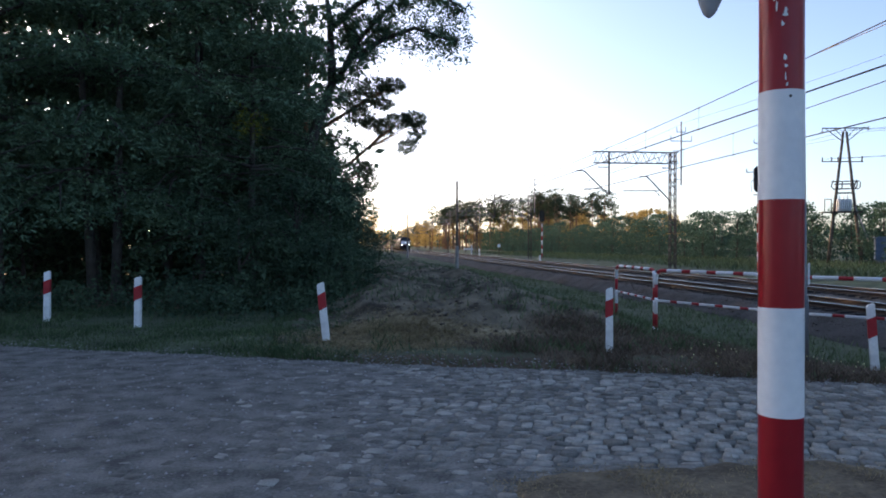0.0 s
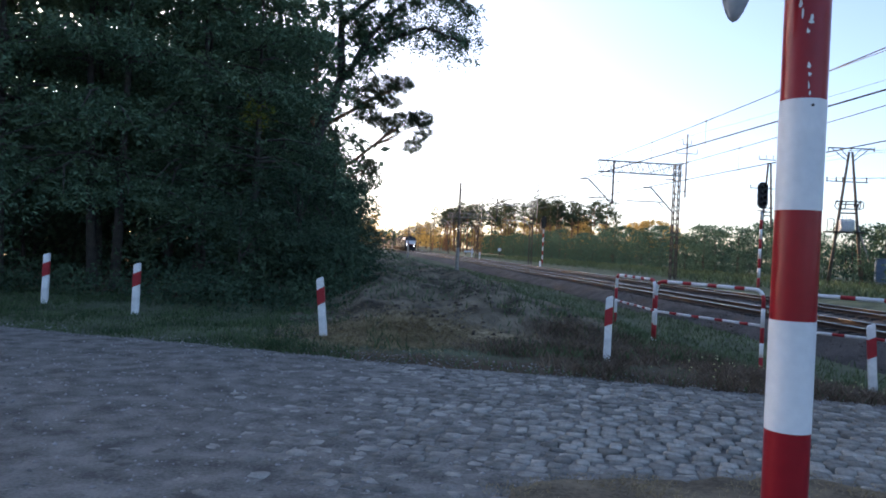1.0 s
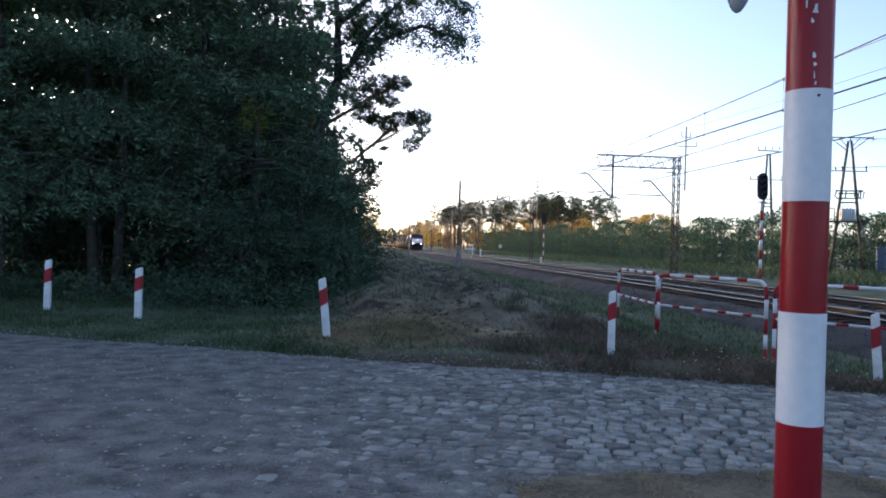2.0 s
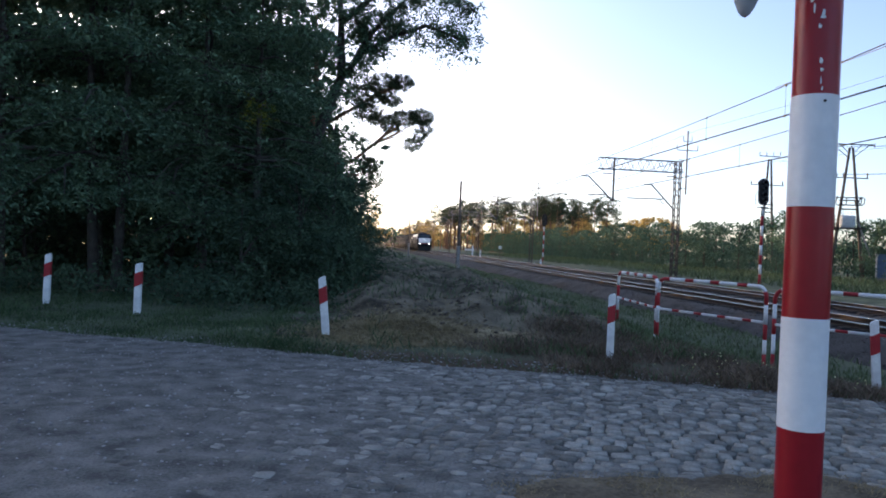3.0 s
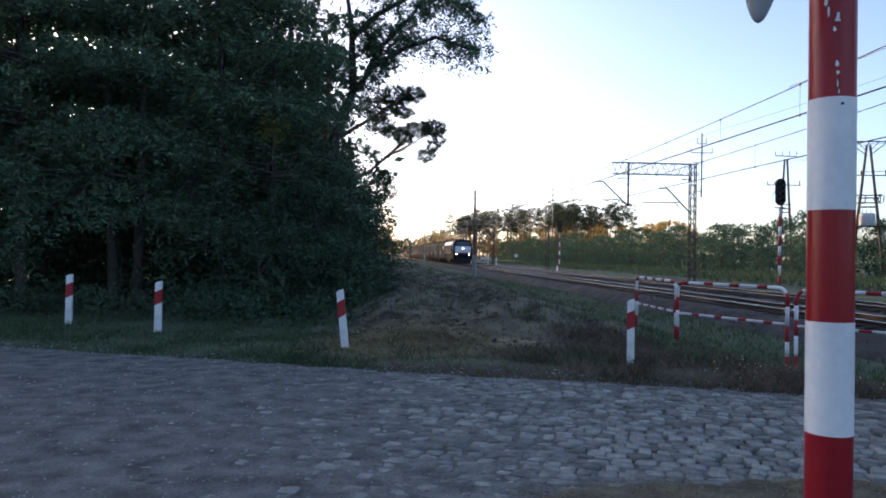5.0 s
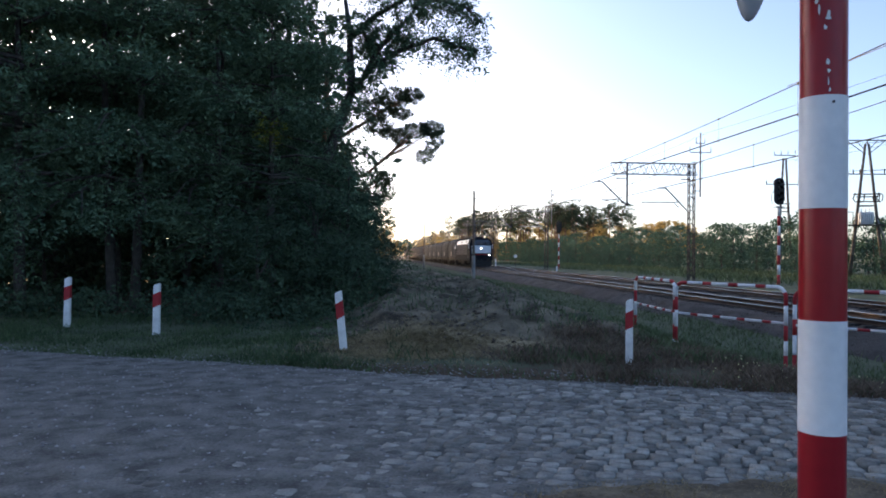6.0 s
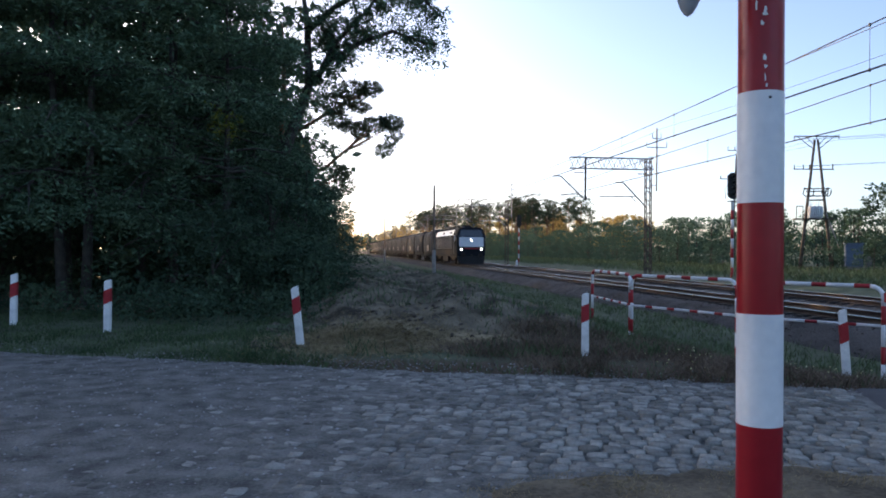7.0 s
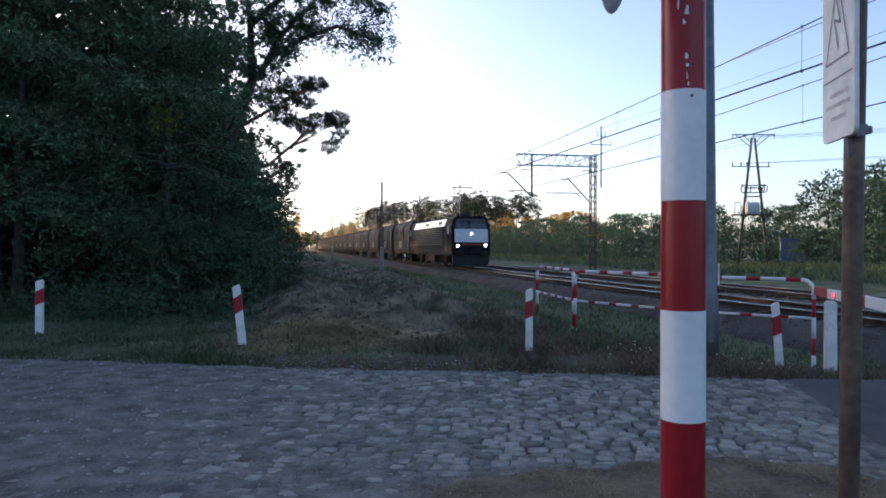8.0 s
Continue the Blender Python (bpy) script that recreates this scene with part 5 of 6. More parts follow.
def railway_signal(s, n, top, label):
    p = on_track(s, n)
    g = float(ground_height(p.x, p.y))
    t = thing("railway_signal", label, "railway signal", pose(p.x, p.y, g, 0, 0, TRACK_TURN), group="railway signals")
    h = top - g
    neck = h - 1.75
    k = max(5, int(neck / 0.55))
    for i in range(k):
        bm = bmesh.new()
        tube(bm, [(0, 0, -0.2 if i == 0 else neck * i / k), (0, 0, neck * (i + 1) / k)], 0.085, 10)
        red = (i + k) % 2 == 0
        part("mast_band", bm, M_REDMATT if red else M_WHITE, t, "red band" if red else "white band", smooth=True)
    rim = []
    for q in range(24):
        a = 2 * math.pi * q / 24
        rim.append((0.34 * math.cos(a), neck + 0.9 + (0.46 if math.sin(a) > 0 else -0.46) + 0.36 * math.sin(a)))
    bm = bmesh.new()
    extrude_profile(bm, rim, -0.05, 0.0)
    part("backboard", bm, M_BLACK, t, "black oval backboard")
    for i in range(4):
        z = neck + 0.36 + 0.36 * i
        bm = bmesh.new()
        tube(bm, [(0, -0.05, z), (0, -0.28, z + 0.02)], [0.12, 0.135], 14, caps=False)
        hood = part("lamp_hood", bm, M_BLACK, t)
        bm = bmesh.new()
        tube(bm, [(0, -0.04, z), (0, -0.07, z)], 0.1, 14)
        part("lens", bm, M_GLASS, hood, "dark unlit lens")
    bm = bmesh.new()
    tube(bm, [(-0.4, 0.06, neck + 0.1), (-0.46, 0.06, neck + 0.7), (-0.3, 0.06, neck + 0.9)], 0.018, 6)
    tube(bm, [(0.16, 0.1, 0), (0.16, 0.1, neck)], 0.015, 5)
    box(bm, (0, 0, neck - 0.05), (0.5, 0.4, 0.05), bevel=0.008)
    part("ladder_frame", bm, M_GREYSTEEL, t)


def h_frame_pole(x, y, top, transformer, label):
    """A timber A-pole with a wide braced crossarm on top."""
    g = float(ground_height(x, y))
    t = thing("power_pole", label, "power pole", pose(x, y, g, 0, 0, -16), group="power poles")
    h = top - g
    for sx in (-1, 1):
        bm = bmesh.new()
        tube(bm, [(sx * (1.3 if transformer else 0.7), 0, -0.4), (sx * 0.12, 0, h - 0.35)], [0.15, 0.1], 10)
        part("pole_leg", bm, M_WOODPOLE, t, smooth=True)
    bm = bmesh.new()
    k = 1.0 if transformer else 0.62
    tube(bm, [(-0.66 * k, 0, h * 0.52), (0.66 * k, 0, h * 0.52)], 0.06, 6)
    for z in (0.55, 0.585):
        tube(bm, [(-0.8 * k, -0.1, h * z), (0.8 * k, -0.1, h * z)], 0.05, 6)
    part("tie_beam", bm, M_DARKSTEEL, t)
    bm = bmesh.new()
    w = 1.75 if transformer else 1.0
    tube(bm, [(-w, 0, h), (w, 0, h - 0.12)], 0.05, 6)
    if transformer:
        for sx in (-1, 1):
            tube(bm, [(sx * 0.1, 0, h - 1.25), (sx * 1.5, 0, h - 0.02)], 0.035, 6)
            tube(bm, [(sx * 0.1, 0, h - 0.9), (sx * 0.85, 0, h - 0.02)], 0.03, 6)
    part("crossarm", bm, M_DARKSTEEL, t)
    for k in range(4 if not transformer else 3):
        bm = bmesh.new()
        x0 = -w + 2 * w * (k + 0.02) / (3 if not transformer else 2) * 0.99
        insulator(bm, (x0, 0, h + 0.02), (x0, 0, h + (0.42 if not transformer else -0.34)), 0.06, 4)
        part("insulator", bm, M_INSUL, t)
    bm = bmesh.new()
    zc = h * 0.755
    tube(bm, [(-1.75, 0.05, zc), (1.4, 0.05, zc - 0.1)], 0.045, 6)
    for x0 in (-1.7, -1.0, -0.5, 1.3):
        tube(bm, [(x0, 0.05, zc - 0.05), (x0, 0.05, zc + 0.35)], 0.05, 6)
    part("lower_crossarm", bm, M_DARKSTEEL, t)
    if not transformer:
        return
    bm = bmesh.new()
    tube(bm, [(-1.0, 0.0, h * 0.605), (1.1, 0.0, h * 0.605)], 0.05, 6)
    for x0, r in ((-0.75, 0.3), (-0.35, 0.3), (0.75, 0.34), (1.0, 0.3)):
        tube(bm, [(x0 - r * 0.4, -0.1, h * 0.605 + 0.1), (x0 - r, -0.1, h * 0.57), (x0 - r * 0.3, -0.1, h * 0.545), (x0 + r * 0.4, -0.1, h * 0.56), (x0 + r * 0.5, -0.1, h * 0.6)], 0.045, 6)
    part("fuse_rack", bm, M_DARKSTEEL, t)
    bm = bmesh.new()
    box(bm, (-0.1, 0, h * 0.43), (1.15, 0.8, 1.0), bevel=0.06)
    for k in range(7):
        box(bm, (-0.55 + 0.15 * k, -0.46, h * 0.43), (0.05, 0.14, 0.8), bevel=0.01)
    for k in range(3):
        insulator(bm, (-0.4 + 0.3 * k, 0, h * 0.475), (-0.4 + 0.3 * k, 0, h * 0.505), 0.07, 3)
    part("transformer", bm, M_WHITEDIRTY, t, "pale grey finned transformer")
    bm = bmesh.new()
    box(bm, (-0.25, 0, h * 0.43 - 0.58), (3.0, 1.0, 0.1), bevel=0.01)
    for x0 in (-1.6, -1.1):
        tube(bm, [(x0, -0.4, h * 0.43 - 0.55), (x0, -0.4, h * 0.43 + 0.5)], 0.03, 5)
    tube(bm, [(-1.6, -0.4, h * 0.43 + 0.5), (-1.1, -0.4, h * 0.43 + 0.5)], 0.03, 5)
    part("platform", bm, M_DARKSTEEL, t)
    bm = bmesh.new()
    tube(bm, [(0.75, -0.15, h * 0.42), (1.75, -0.2, 1.9)], 0.06, 6)
    part("cable_duct", bm, M_CONCRETE, t, "pale cable duct")


def cabinet(x, y, w, h):
    g = float(ground_height(x, y))
    t = thing("switch_cabinet", "blue-grey electrical cabinet on the far verge", "cabinet", pose(x, y, g, 0, 0, -20))
    bm = bmesh.new()
    box(bm, (0, 0, h / 2 + 0.3), (w, 0.7, h), bevel=0.04)
    box(bm, (0, 0, h + 0.36), (w + 0.14, 0.84, 0.08), bevel=0.02)
    body = part("body", bm, M_BLUEBOX, t)
    for sx in (-1, 1):
        bm = bmesh.new()
        box(bm, (sx * w / 4, -0.36, h / 2 + 0.3), (w / 2 - 0.06, 0.03, h - 0.14), bevel=0.008)
        d = part("door", bm, M_BLUEBOX, t)
        bm = bmesh.new()
        box(bm, (sx * 0.06, -0.39, h / 2 + 0.3), (0.03, 0.03, 0.16), bevel=0.006)
        part("handle", bm, M_DARKSTEEL, d)
    bm = bmesh.new()
    box(bm, (0, 0, 0.1), (w + 0.1, 0.8, 0.5), bevel=0.02)
    part("plinth", bm, M_CONCRETE, t)
    bm = bmesh.new()
    box(bm, (w / 2 + 0.45, 0.1, 0.65), (0.5, 0.45, 1.1), bevel=0.03)
    part("meter_box", bm, M_CONCRETE, t, "small pale side box")


def sagging(bm, a, b, sag, r, k=10):
    a, b = Vector(a), Vector(b)
    tube(bm, [a.lerp(b, i / k) - Vector((0, 0, sag * 4 * (i / k) * (1 - i / k))) for i in range(k + 1)], r, 5, caps=False)


def wires():
    """Contact and catenary wires with droppers over both tracks, feeders, and the power lines beyond."""
    stops = [-32.0, 8.0] + GANTRIES
    for n0 in (0.0, TRACK2):
        t = thing("overhead_line", "overhead contact wire hung by droppers from a catenary wire", "overhead wire", group="overhead lines")
        bd = bmesh.new()
        wire_z = 6.5 if n0 == 0 else 6.2
        high = [8.6, 8.15] + [7.15] * len(GANTRIES)
        for off in (0.0, 0.06):
            bm = bmesh.new()
            tube(bm, [on_track(a, n0 + off, wire_z) for a in stops], 0.017, 5, caps=False)
            part("contact_wire", bm, M_WIRE, t)
        hung = []
        for a, b, za, zb in zip(stops, stops[1:], high, high[1:]):
            pa, pb = on_track(a, n0, za), on_track(b, n0, zb)
            hung += [pa.lerp(pb, i / 10) - Vector((0, 0, 0.2 * 4 * (i / 10) * (1 - i / 10))) for i in range(10)]
            for k in range(1, 7):
                f = k / 7
                p = pa.lerp(pb, f)
                p.z -= 0.2 * 4 * f * (1 - f)
                q = Vector((p.x, p.y, wire_z - 0.02))
                tube(bd, [p, q], 0.007, 4, caps=False)
                for e in (p, q):
                    box(bd, e, (0.05, 0.05, 0.09))
        bm = bmesh.new()
        tube(bm, hung, 0.019, 5, caps=False)
        part("catenary_wire", bm, M_WIRE, t)
        if n0 == 0.0:
            bm = bmesh.new()
            tube(bm, [on_track(26, 0, 7.58), on_track(8, 0, 7.62), on_track(-32, 0.2, 7.8)], 0.012, 5, caps=False)
            part("messenger_wire", bm, M_WIRE, t)
        part("dropper_wire", bd, M_WIRE, t)["kind"] = "stuff"
    mx = 6.75 + 0.6
    for off, z in ((0.3, 9.9),):
        bm = bmesh.new()
        tube(bm, [on_track(a + (b - a) * i / 8, mx + off, z - 1.4 * (i / 8) * (1 - i / 8)) for a, b in zip(stops, stops[1:]) for i in range(8)], 0.009, 5, caps=False)
        tagged(part("feeder_wire", bm, M_WIRE), "thin feeder wire along the catenary masts", "wire", "feeder wires")
    for dx, z, sag in ((-1.6, 11.2, 0.8), (0.0, 11.2, 0.9), (1.6, 11.1, 0.85), (-1.5, 8.9, 0.6), (-0.4, 8.9, 0.7)):
        bm = bmesh.new()
        sagging(bm, (33.7 + dx, 61.7 - dx * 0.28, z), (75 + dx, 20, z + 0.8), sag, 0.013)
        if z > 10:
            sagging(bm, (33.7 + dx, 61.7 - dx * 0.28, z), (33.2 + dx * 0.6, 76, 11.6), sag * 0.2, 0.013)
        tagged(part("power_wire", bm, M_WIRE), "thin power wire beyond the railway", "wire", "power wires")


def trackside_bits():
    # white disc sign, low white box and marker posts far along the line
    p = on_track(118, TRACK2 + 3.4)
    t = thing("disc_marker", "small white disc sign on a short dark post", "sign", pose(p.x, p.y, -0.2))
    bm = bmesh.new()
    tube(bm, [(0, 0, 0), (0, 0, 1.6)], 0.06, 6)
    part("post", bm, M_DARKSTEEL, t)
    bm = bmesh.new()
    tube(bm, [(0, -0.06, 1.75), (0, -0.09, 1.75)], 0.28, 18)
    part("disc", bm, M_WHITE, t)
    p = on_track(150, TRACK2 + 3.2)
    t = thing("white_track_box", "low white equipment box beside the far track", "equipment box", pose(p.x, p.y, 0.1, 0, 0, TRACK_TURN))
    bm = bmesh.new()
    box(bm, (0, 0, 0.75), (1.9, 0.8, 0.3), bevel=0.04)
    part("box", bm, M_WHITE, t)
    for sx in (-0.7, 0.7):
        bm = bmesh.new()
        box(bm, (sx, 0, 0.3), (0.1, 0.5, 0.6), bevel=0.01)
        part("leg", bm, M_DARKSTEEL, t)
    for s, n, h in ((132, 5.9, 1.3), (88, 6.1, 0.7), (146, 6.6, 2.0)):
        p = on_track(s, n + 1.2)
        t = thing("marker_post", "short white marker post beside the track", "marker post", pose(p.x, p.y, -0.3), group="marker posts")
        bm = bmesh.new()
        box(bm, (0, 0, h / 2), (0.22, 0.22, h), bevel=0.03, taper=0.9)
        part("post", bm, M_WHITE, t)


# ---- the train ----
def wheelset(y, parent, r=0.6):
    for sx in (-0.755, 0.755):
        bm = bmesh.new()
        tube(bm, [(sx - 0.07, y, r), (sx + 0.07, y, r)], r, 24)
        tube(bm, [(sx - 0.09, y, r), (sx + 0.09, y, r)], r * 0.35, 12)
        part("wheel", bm, M_UNDER, parent)


def buffers(y, way, parent):
    for sx in (-0.875, 0.875):
        bm = bmesh.new()
        tube(bm, [(sx, y, 1.05), (sx, y + way * 0.45, 1.05)], 0.1, 12)
        tube(bm, [(sx, y + way * 0.45, 1.05), (sx, y + way * 0.5, 1.05)], 0.24, 16)
        part("buffer", bm, M_UNDER, parent)


def locomotive():
    """Black electric locomotive, front at y = 0 facing -y, rail level at z = 0."""
    L = 19.3
    t = thing("locomotive", "black electric locomotive with a light grey front and lit headlamps", "locomotive")
    hw = 1.49
    side = [(-hw, 0.95), (-hw, 3.05), (-1.27, 3.62), (-1.08, 3.8), (1.08, 3.8), (1.27, 3.62), (hw, 3.05), (hw, 0.95)]
    bm = bmesh.new()
    # stations along the body: nose slope at both ends
    rows = []
    for y, k, zt in ((0.0, 0.94, 0), (0.12, 0.985, 0), (0.4, 1.0, 0), (L - 0.4, 1.0, 0), (L - 0.12, 0.985, 0), (L, 0.94, 0)):
        end = min(y, L - y)
        ring = []
        for x, z in side:
            lift = max(0.0, (z - 2.2)) * 0.2 * (1 - min(1, end / 0.9))
            yy = y + (lift if y < L / 2 else -lift)
            ring.append(bm.verts.new((x * k, yy, z - (0.05 if end < 0.1 and z > 3.5 else 0))))
        rows.append(ring)
    for a, b in zip(rows, rows[1:]):
        for i in range(8):
            bm.faces.new((a[i], a[(i + 1) % 8], b[(i + 1) % 8], b[i]))
    bm.faces.new(rows[0][::-1])
    bm.faces.new(rows[-1])
    bmesh.ops.recalc_face_normals(bm, faces=bm.faces)
    body = part("body", bm, M_LOCO, t)
    for sx in (-1, 1):
        # pale strip along the roof slope paints in the reflected sky
        bm = bmesh.new()
        a, b = Vector((sx * (hw + 0.004), 0, 3.07)), Vector((sx * 1.275, 0, 3.63))
        vs = [(a, 2.6), (a, L - 2.6), (b, L - 2.6), (b, 2.6)]
        out = Vector((sx * 0.9, 0, 0.43)) * 0.006
        f = bm.faces.new([bm.verts.new(v + Vector((0, y, 0)) + out) for v, y in vs])
        part("roof_edge", bm, M_ROOFSHEEN, body, "roof slope with the sky's reflection painted pale")
        for k in range(2):
            bm = bmesh.new()
            y = 4.6 + 5.6 * k
            box(bm, (sx * 1.385, y, 3.36), (0.06, 1.3, 0.22), Matrix.Rotation(sx * -0.37, 4, "Y"), bevel=0.01)
            part("roof_grille", bm, M_BLACK, body)
        bm = bmesh.new()
        for k in range(9):
            box(bm, (sx * (hw + 0.012), L / 2 + 0.2, 1.72 + 0.145 * k), (0.04, 12.6, 0.06), bevel=0.008)
        part("side_louvres", bm, M_LOUVRE, body, "long horizontal side louvres")
        for y in (1.35, L - 1.35):
            bm = bmesh.new()
            box(bm, (sx * (hw + 0.003), y, 2.45), (0.02, 0.6, 0.7), bevel=0.006)
            part("cab_side_window", bm, M_GLASS, body)
            bm = bmesh.new()
            tube(bm, [(sx * (hw + 0.05), y + 0.5, 1.2), (sx * (hw + 0.05), y + 0.5, 2.5)], 0.018, 6)
            part("handrail", bm, M_GALV, body)
    for y0, sgn in ((0.0, 1), (L, -1)):
        # windscreen follows the sloping nose
        bm = bmesh.new()
        f = bm.faces.new([bm.verts.new((x, y0 + sgn * (max(0, z - 2.2) * 0.2 - 0.012), z)) for x, z in ((-1.22, 2.84), (1.22, 2.84), (1.08, 3.56), (-1.08, 3.56))])
        part("windscreen", bm, M_GLASS, body)
        bm = bmesh.new()
        box(bm, (0, y0 - sgn * 0.012, 2.31), (2.5, 0.05, 0.9), bevel=0.02)
        for v in bm.verts:
            v.co.y += sgn * max(0, v.co.z - 2.2) * 0.2
            if v.co.z > 2.5:
                v.co.z += 0.06 * (abs(v.co.x) / 1.2)
        part("front_panel", bm, M_LOCOFRONT, body, "light grey cab front")
        bm = bmesh.new()
        box(bm, (0, y0 - sgn * 0.02, 1.7), (1.5, 0.04, 0.11), bevel=0.01)
        part("red_stripe", bm, M_RED, body, "red bar between the lamps")
        bm = bmesh.new()
        for x0 in (-0.85, 0.85):
            box(bm, (x0, y0 - sgn * 0.01 + sgn * 0.1, 2.5), (0.22, 0.04, 0.14), bevel=0.01)
        part("front_grille", bm, M_BLACK, body)
        lamp = M_LAMP if sgn == 1 else M_GLASS
        for x0, z0, r in ((-1.03, 1.62, 0.085), (1.03, 1.62, 0.085), (0.0, 2.5, 0.065)):
            bm = bmesh.new()
            yy = y0 + sgn * (max(0, z0 - 2.2) * 0.2)
            tube(bm, [(x0, yy + sgn * 0.02, z0), (x0, yy - sgn * 0.055, z0)], r * 1.2, 20)
            hl = part("headlight", bm, M_BLACK, body)
            bm = bmesh.new()
            tube(bm, [(x0, yy - sgn * 0.05, z0), (x0, yy - sgn * 0.065, z0)], r, 20)
            part("lamp_glass", bm, lamp, hl, "lit headlamp" if sgn == 1 else "unlit lamp")
        buffers(y0 + sgn * 0.05, -sgn, t)
        bm = bmesh.new()
        box(bm, (0, y0 + sgn * 0.25, 0.62), (2.7, 0.35, 0.75), bevel=0.05, taper=1.04)
        box(bm, (0, y0 + sgn * 0.05, 0.3), (2.4, 0.12, 0.32), bevel=0.03)
        part("snow_plough", bm, M_BLACK, t)
        bm = bmesh.new()
        tube(bm, [(0, y0, 1.05), (0, y0 - sgn * 0.35, 1.0)], 0.06, 8)
        part("coupling", bm, M_UNDER, t)
        for sx in (-1, 1):
            bm = bmesh.new()
            box(bm, (sx * 1.56, y0 + sgn * 0.95, 2.75), (0.12, 0.05, 0.55), bevel=0.015)
            part("mirror", bm, M_WHITE, body)
    bm = bmesh.new()
    box(bm, (0, L / 2, 0.98), (2.85, L - 0.9, 0.3), bevel=0.03)
    box(bm, (0, L / 2, 0.62), (2.6, 4.4, 0.62), bevel=0.06)
    part("underframe", bm, M_UNDER, t)
    for c in (4.2, L - 4.2):
        bm = bmesh.new()
        for sx in (-1, 1):
            box(bm, (sx * 1.12, c, 0.66), (0.2, 4.0, 0.36), bevel=0.04)
            for y in (c - 1.45, c + 1.45):
                box(bm, (sx * 1.2, y, 0.6), (0.2, 0.4, 0.4), bevel=0.04)
        bogie = part("bogie", bm, M_UNDER, t)
        for y in (c - 1.45, c + 1.45):
            wheelset(y, bogie, 0.625)
    bm = bmesh.new()
    for y in np.arange(3.2, L - 3, 2.1):
        box(bm, (0.15 * math.sin(y), y, 3.92), (1.1, 1.1, 0.24), bevel=0.05)
    for k in range(5):
        insulator(bm, (-0.5, 4.4 + 0.8 * k, 3.8), (-0.5, 4.4 + 0.8 * k, 4.15), 0.07, 3)
    tube(bm, [(-0.5, 4.0, 4.17), (-0.5, L - 4, 4.17)], 0.03, 6)
    part("roof_gear", bm, M_BLACK, body)
    # pantographs: the front one raised to the wire, the rear one folded
    top = 6.5 / 1.06
    for y0, up in ((3.3, True), (L - 3.3, False)):
        bm = bmesh.new()
        zt = top - 0.03 if up else 4.35
        knee = (0, y0 + (1.35 if up else 1.7), 4.15 + (zt - 4.15) * 0.5 if up else 4.3)
        for sx in (-0.35, 0.35):
            tube(bm, [(sx, y0, 4.1), (sx * 0.5, *knee[1:])], 0.035, 6)
            tube(bm, [(sx * 0.5, *knee[1:]), (sx * 1.6, y0 + 0.1, zt - 0.08)], 0.025, 6)
        for dy in (-0.15, 0.25):
            tube(bm, [(-0.98, y0 + dy, zt - 0.16), (-0.75, y0 + dy, zt - 0.02), (0.75, y0 + dy, zt - 0.02), (0.98, y0 + dy, zt - 0.16)], 0.03, 6)
        box(bm, (0, y0 + 0.4, 4.02), (0.9, 1.6, 0.1), bevel=0.02)
        part("pantograph", bm, M_DARKSTEEL, t, "raised pantograph" if up else "folded pantograph")
    bm = bmesh.new()
    tube(bm, [(0.6, 2.2, 3.8), (0.6, 2.2, 4.25)], 0.06, 8)
    tube(bm, [(-0.5, 1.9, 3.75), (-0.5, 1.5, 3.9)], 0.07, 8)
    part("horn_and_aerial", bm, M_GALV, body)
    t.scale = (1.05, 1.0, 1.06)
    return t


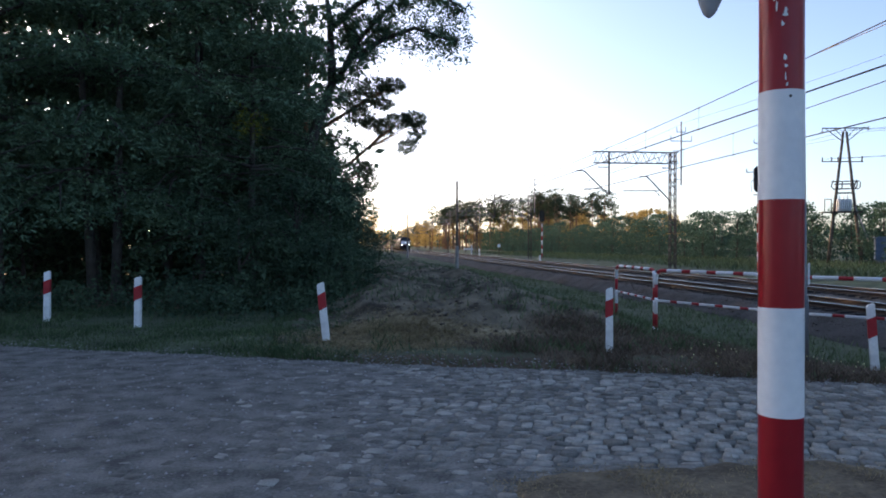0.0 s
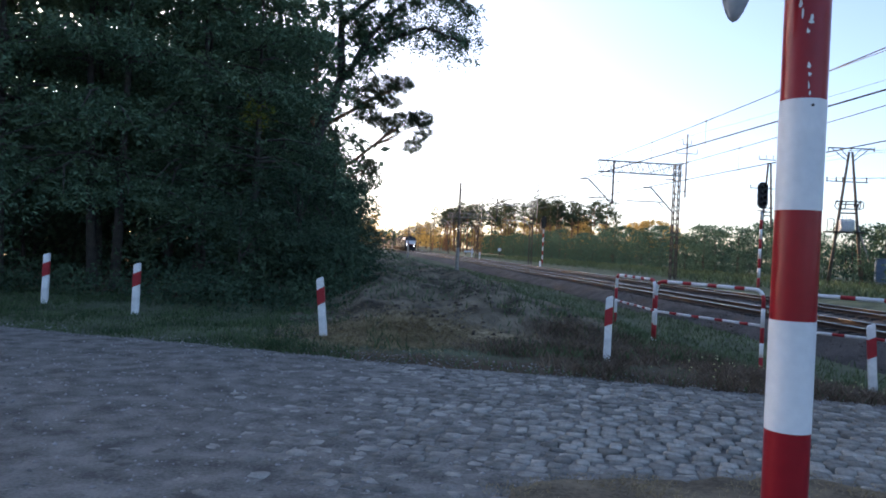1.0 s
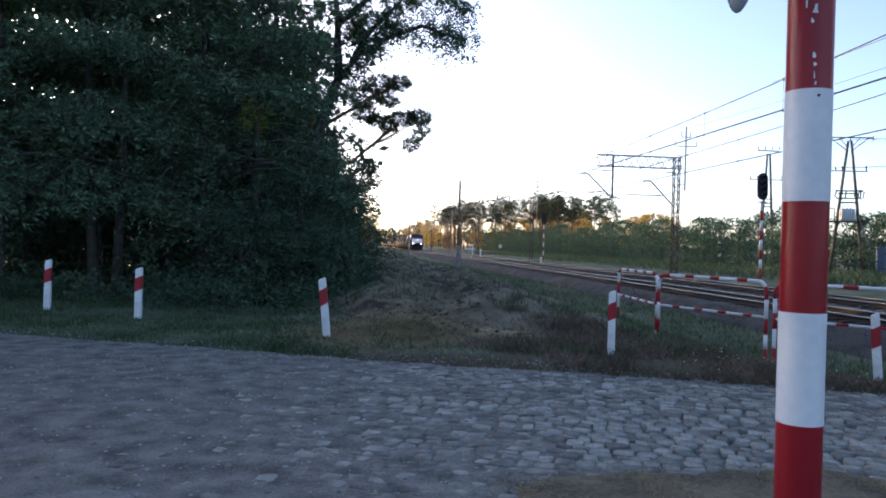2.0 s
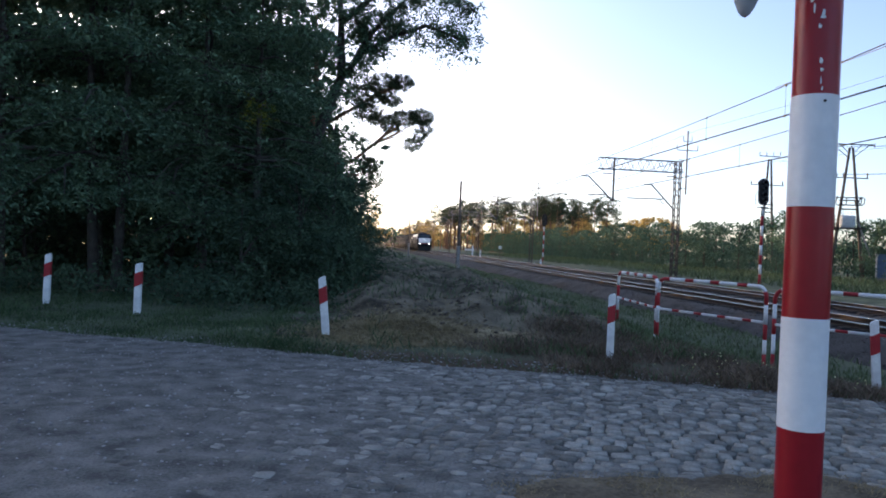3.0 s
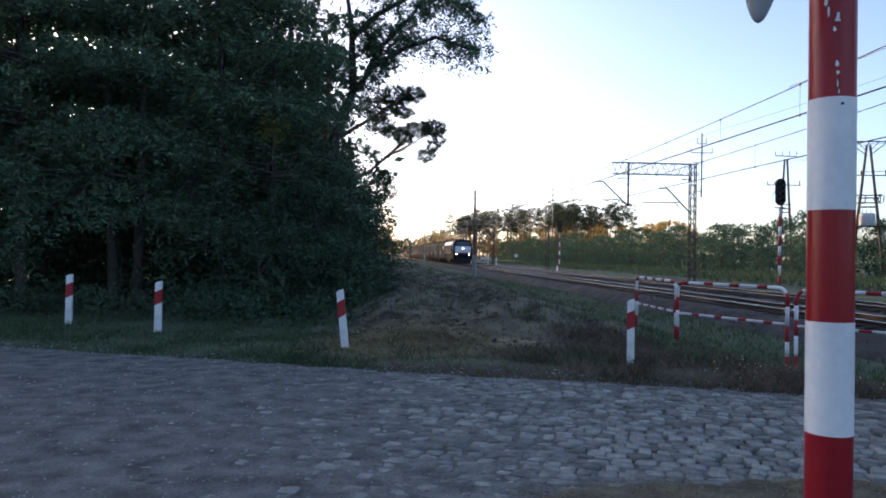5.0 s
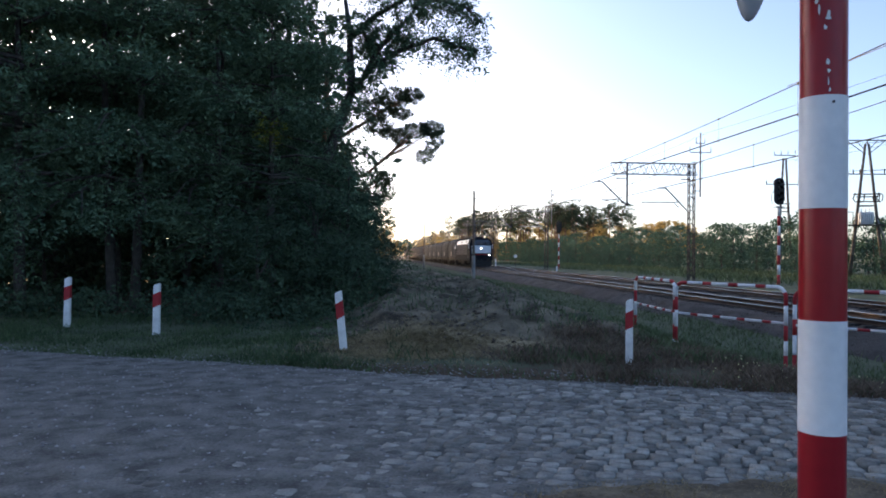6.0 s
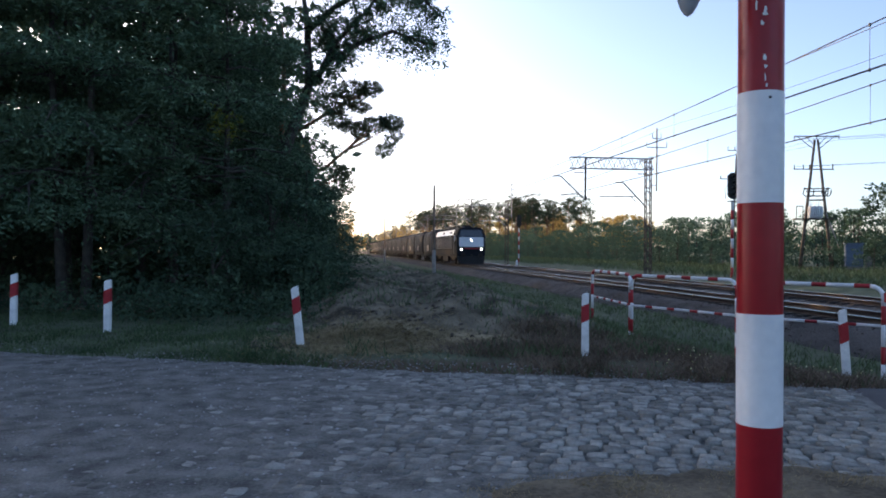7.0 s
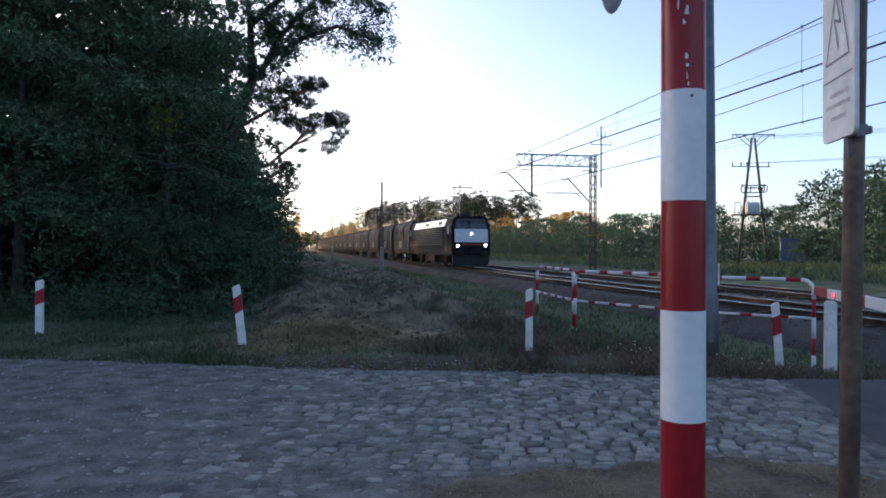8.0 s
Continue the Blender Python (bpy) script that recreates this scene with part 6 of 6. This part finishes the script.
def hood_wagon():
    """Covered freight wagon: rounded telescoping hoods on a dark frame. y = 0 at the leading end."""
    L = 12.0
    t = thing("freight_wagon", "dark covered freight wagon with rounded sliding hoods", "freight wagon", group="wagons of the train")
    bm = bmesh.new()
    box(bm, (0, L / 2 + 0.35, 1.12), (2.7, L - 0.6, 0.22), bevel=0.02)
    for sx in (-1, 1):
        box(bm, (sx * 1.2, L / 2 + 0.35, 0.95), (0.12, L - 1.4, 0.3), bevel=0.02)
        for y in (1.8, L - 1.0):
            box(bm, (sx * 1.12, y + 0.2, 0.6), (0.18, 2.6, 0.28), bevel=0.04)
    part("underframe", bm, M_UNDER, t)
    for y in (1.1, 2.9, L - 2.0, L - 0.2):
        wheelset(y, t, 0.46)
    for k in range(3):
        grow = 0.05 if k == 1 else 0.0
        prof = [(-1.38 - grow, 1.24)]
        for i in range(15):
            a = math.pi * (1 - i / 14)
            prof.append(((1.38 + grow) * math.copysign(abs(math.cos(a)) ** 0.55, math.cos(a)), 2.75 + (1.25 + grow) * max(0.0, math.sin(a)) ** 0.8))
        prof.append((1.38 + grow, 1.24))
        y0, y1 = 0.55 + k * 3.75, 0.55 + (k + 1) * 3.75 + (0.12 if k < 2 else 0)
        bm = bmesh.new()
        extrude_profile(bm, prof, y0, y1)
        bmesh.ops.recalc_face_normals(bm, faces=bm.faces)
        hood = part("hood", bm, M_HOOD, t)
        for y in (y0 + 0.03, (y0 + y1) / 2, y1 - 0.03):
            bm = bmesh.new()
            extrude_profile(bm, [(x * 1.018, 1.24 + (z - 1.24) * 1.012) for x, z in prof], y - 0.045, y + 0.045)
            bmesh.ops.recalc_face_normals(bm, faces=bm.faces)
            part("hood_rib", bm, M_HOOD, hood)
        if k == 1:
            for sx in (-1, 1):
                bm = bmesh.new()
                box(bm, (sx * (1.44), (y0 + y1) / 2, 1.75), (0.02, 1.6, 0.7), bevel=0.004)
                part("data_panel", bm, M_HOODPALE, hood, "faded lettering panel")
    for y0 in (0.42, L + 0.28):
        bm = bmesh.new()
        box(bm, (0, y0, 2.2), (2.6, 0.12, 2.1), bevel=0.03)
        part("end_wall", bm, M_UNDER, t)
    buffers(0.3, -1, t)
    buffers(L + 0.4, 1, t)
    t.scale = (1.04, 1.0, 1.08)
    return t


striped_pole()
warning_sign()
for args in ((-8.24, 15.3, 1.04, 0, 0.6, 12, 0.125), (-5.83, 14.05, 0.97, 0, 0.4, 6, 0.125), (-1.88, 11.9, 0.95, 1, -6.0, 3, 0.12), (2.43, 10.72, 0.93, 0, 0.0, -14), (5.86, 9.95, 1.0, 1, -4.0, -24)):
    bollard(*args)
tube_railing((3.80, 16.1, 0), (3.90, 13.55, 0), 1.16, 5)
tube_railing((3.91, 13.48, 0), (4.97, 11.42, 0), 1.15, 6)
tube_railing((5.05, 11.3, 0), (6.36, 9.95, 0), 1.13, 5)
crossing_barrier()
grey_mast()
for k, s in enumerate(GANTRIES):
    gantry(s, k < 2)
for s in (60.0, 122.0, 184.0, 246.0):
    concrete_post(s, arm=s < 100)
railway_signal(44.15, 10.08, 6.5, "black-headed railway signal on a red and white post")
railway_signal(97.0, TRACK2 + 5.2, 6.3, "distant railway signal on a red and white post")
h_frame_pole(33.7, 61.7, 11.5, True, "timber A-frame power pole carrying a transformer")
h_frame_pole(33.2, 76.0, 12.2, False, "timber A-frame power pole with a short crossarm")
cabinet(36.2, 60.4, 1.3, 1.9)
wires()
trackside_bits()
TRAIN = [locomotive()]
wagon = hood_wagon()
TRAIN.append(wagon)
for k in range(17):
    TRAIN.append(copy_thing(wagon, pose(0, 0, 0)))
build_grass()
build_cobbles(ROAD)


def motions():
    """The train runs along the near track at a steady 22.15 m/s."""
    back = 0.0
    for k, car in enumerate(TRAIN):
        rows = []
        for t in (0.0, 2.0, 4.0, 6.0, 8.0):
            s = 56.4 + 22.15 * (8.0 - t) + back
            p = on_track(s, 0, -0.05)
            rows.append((t, pose(p.x, p.y, p.z, 0, 0, TRACK_TURN)))
        walk(car, rows)
        back += 19.6 if k == 0 else 12.75


motions()
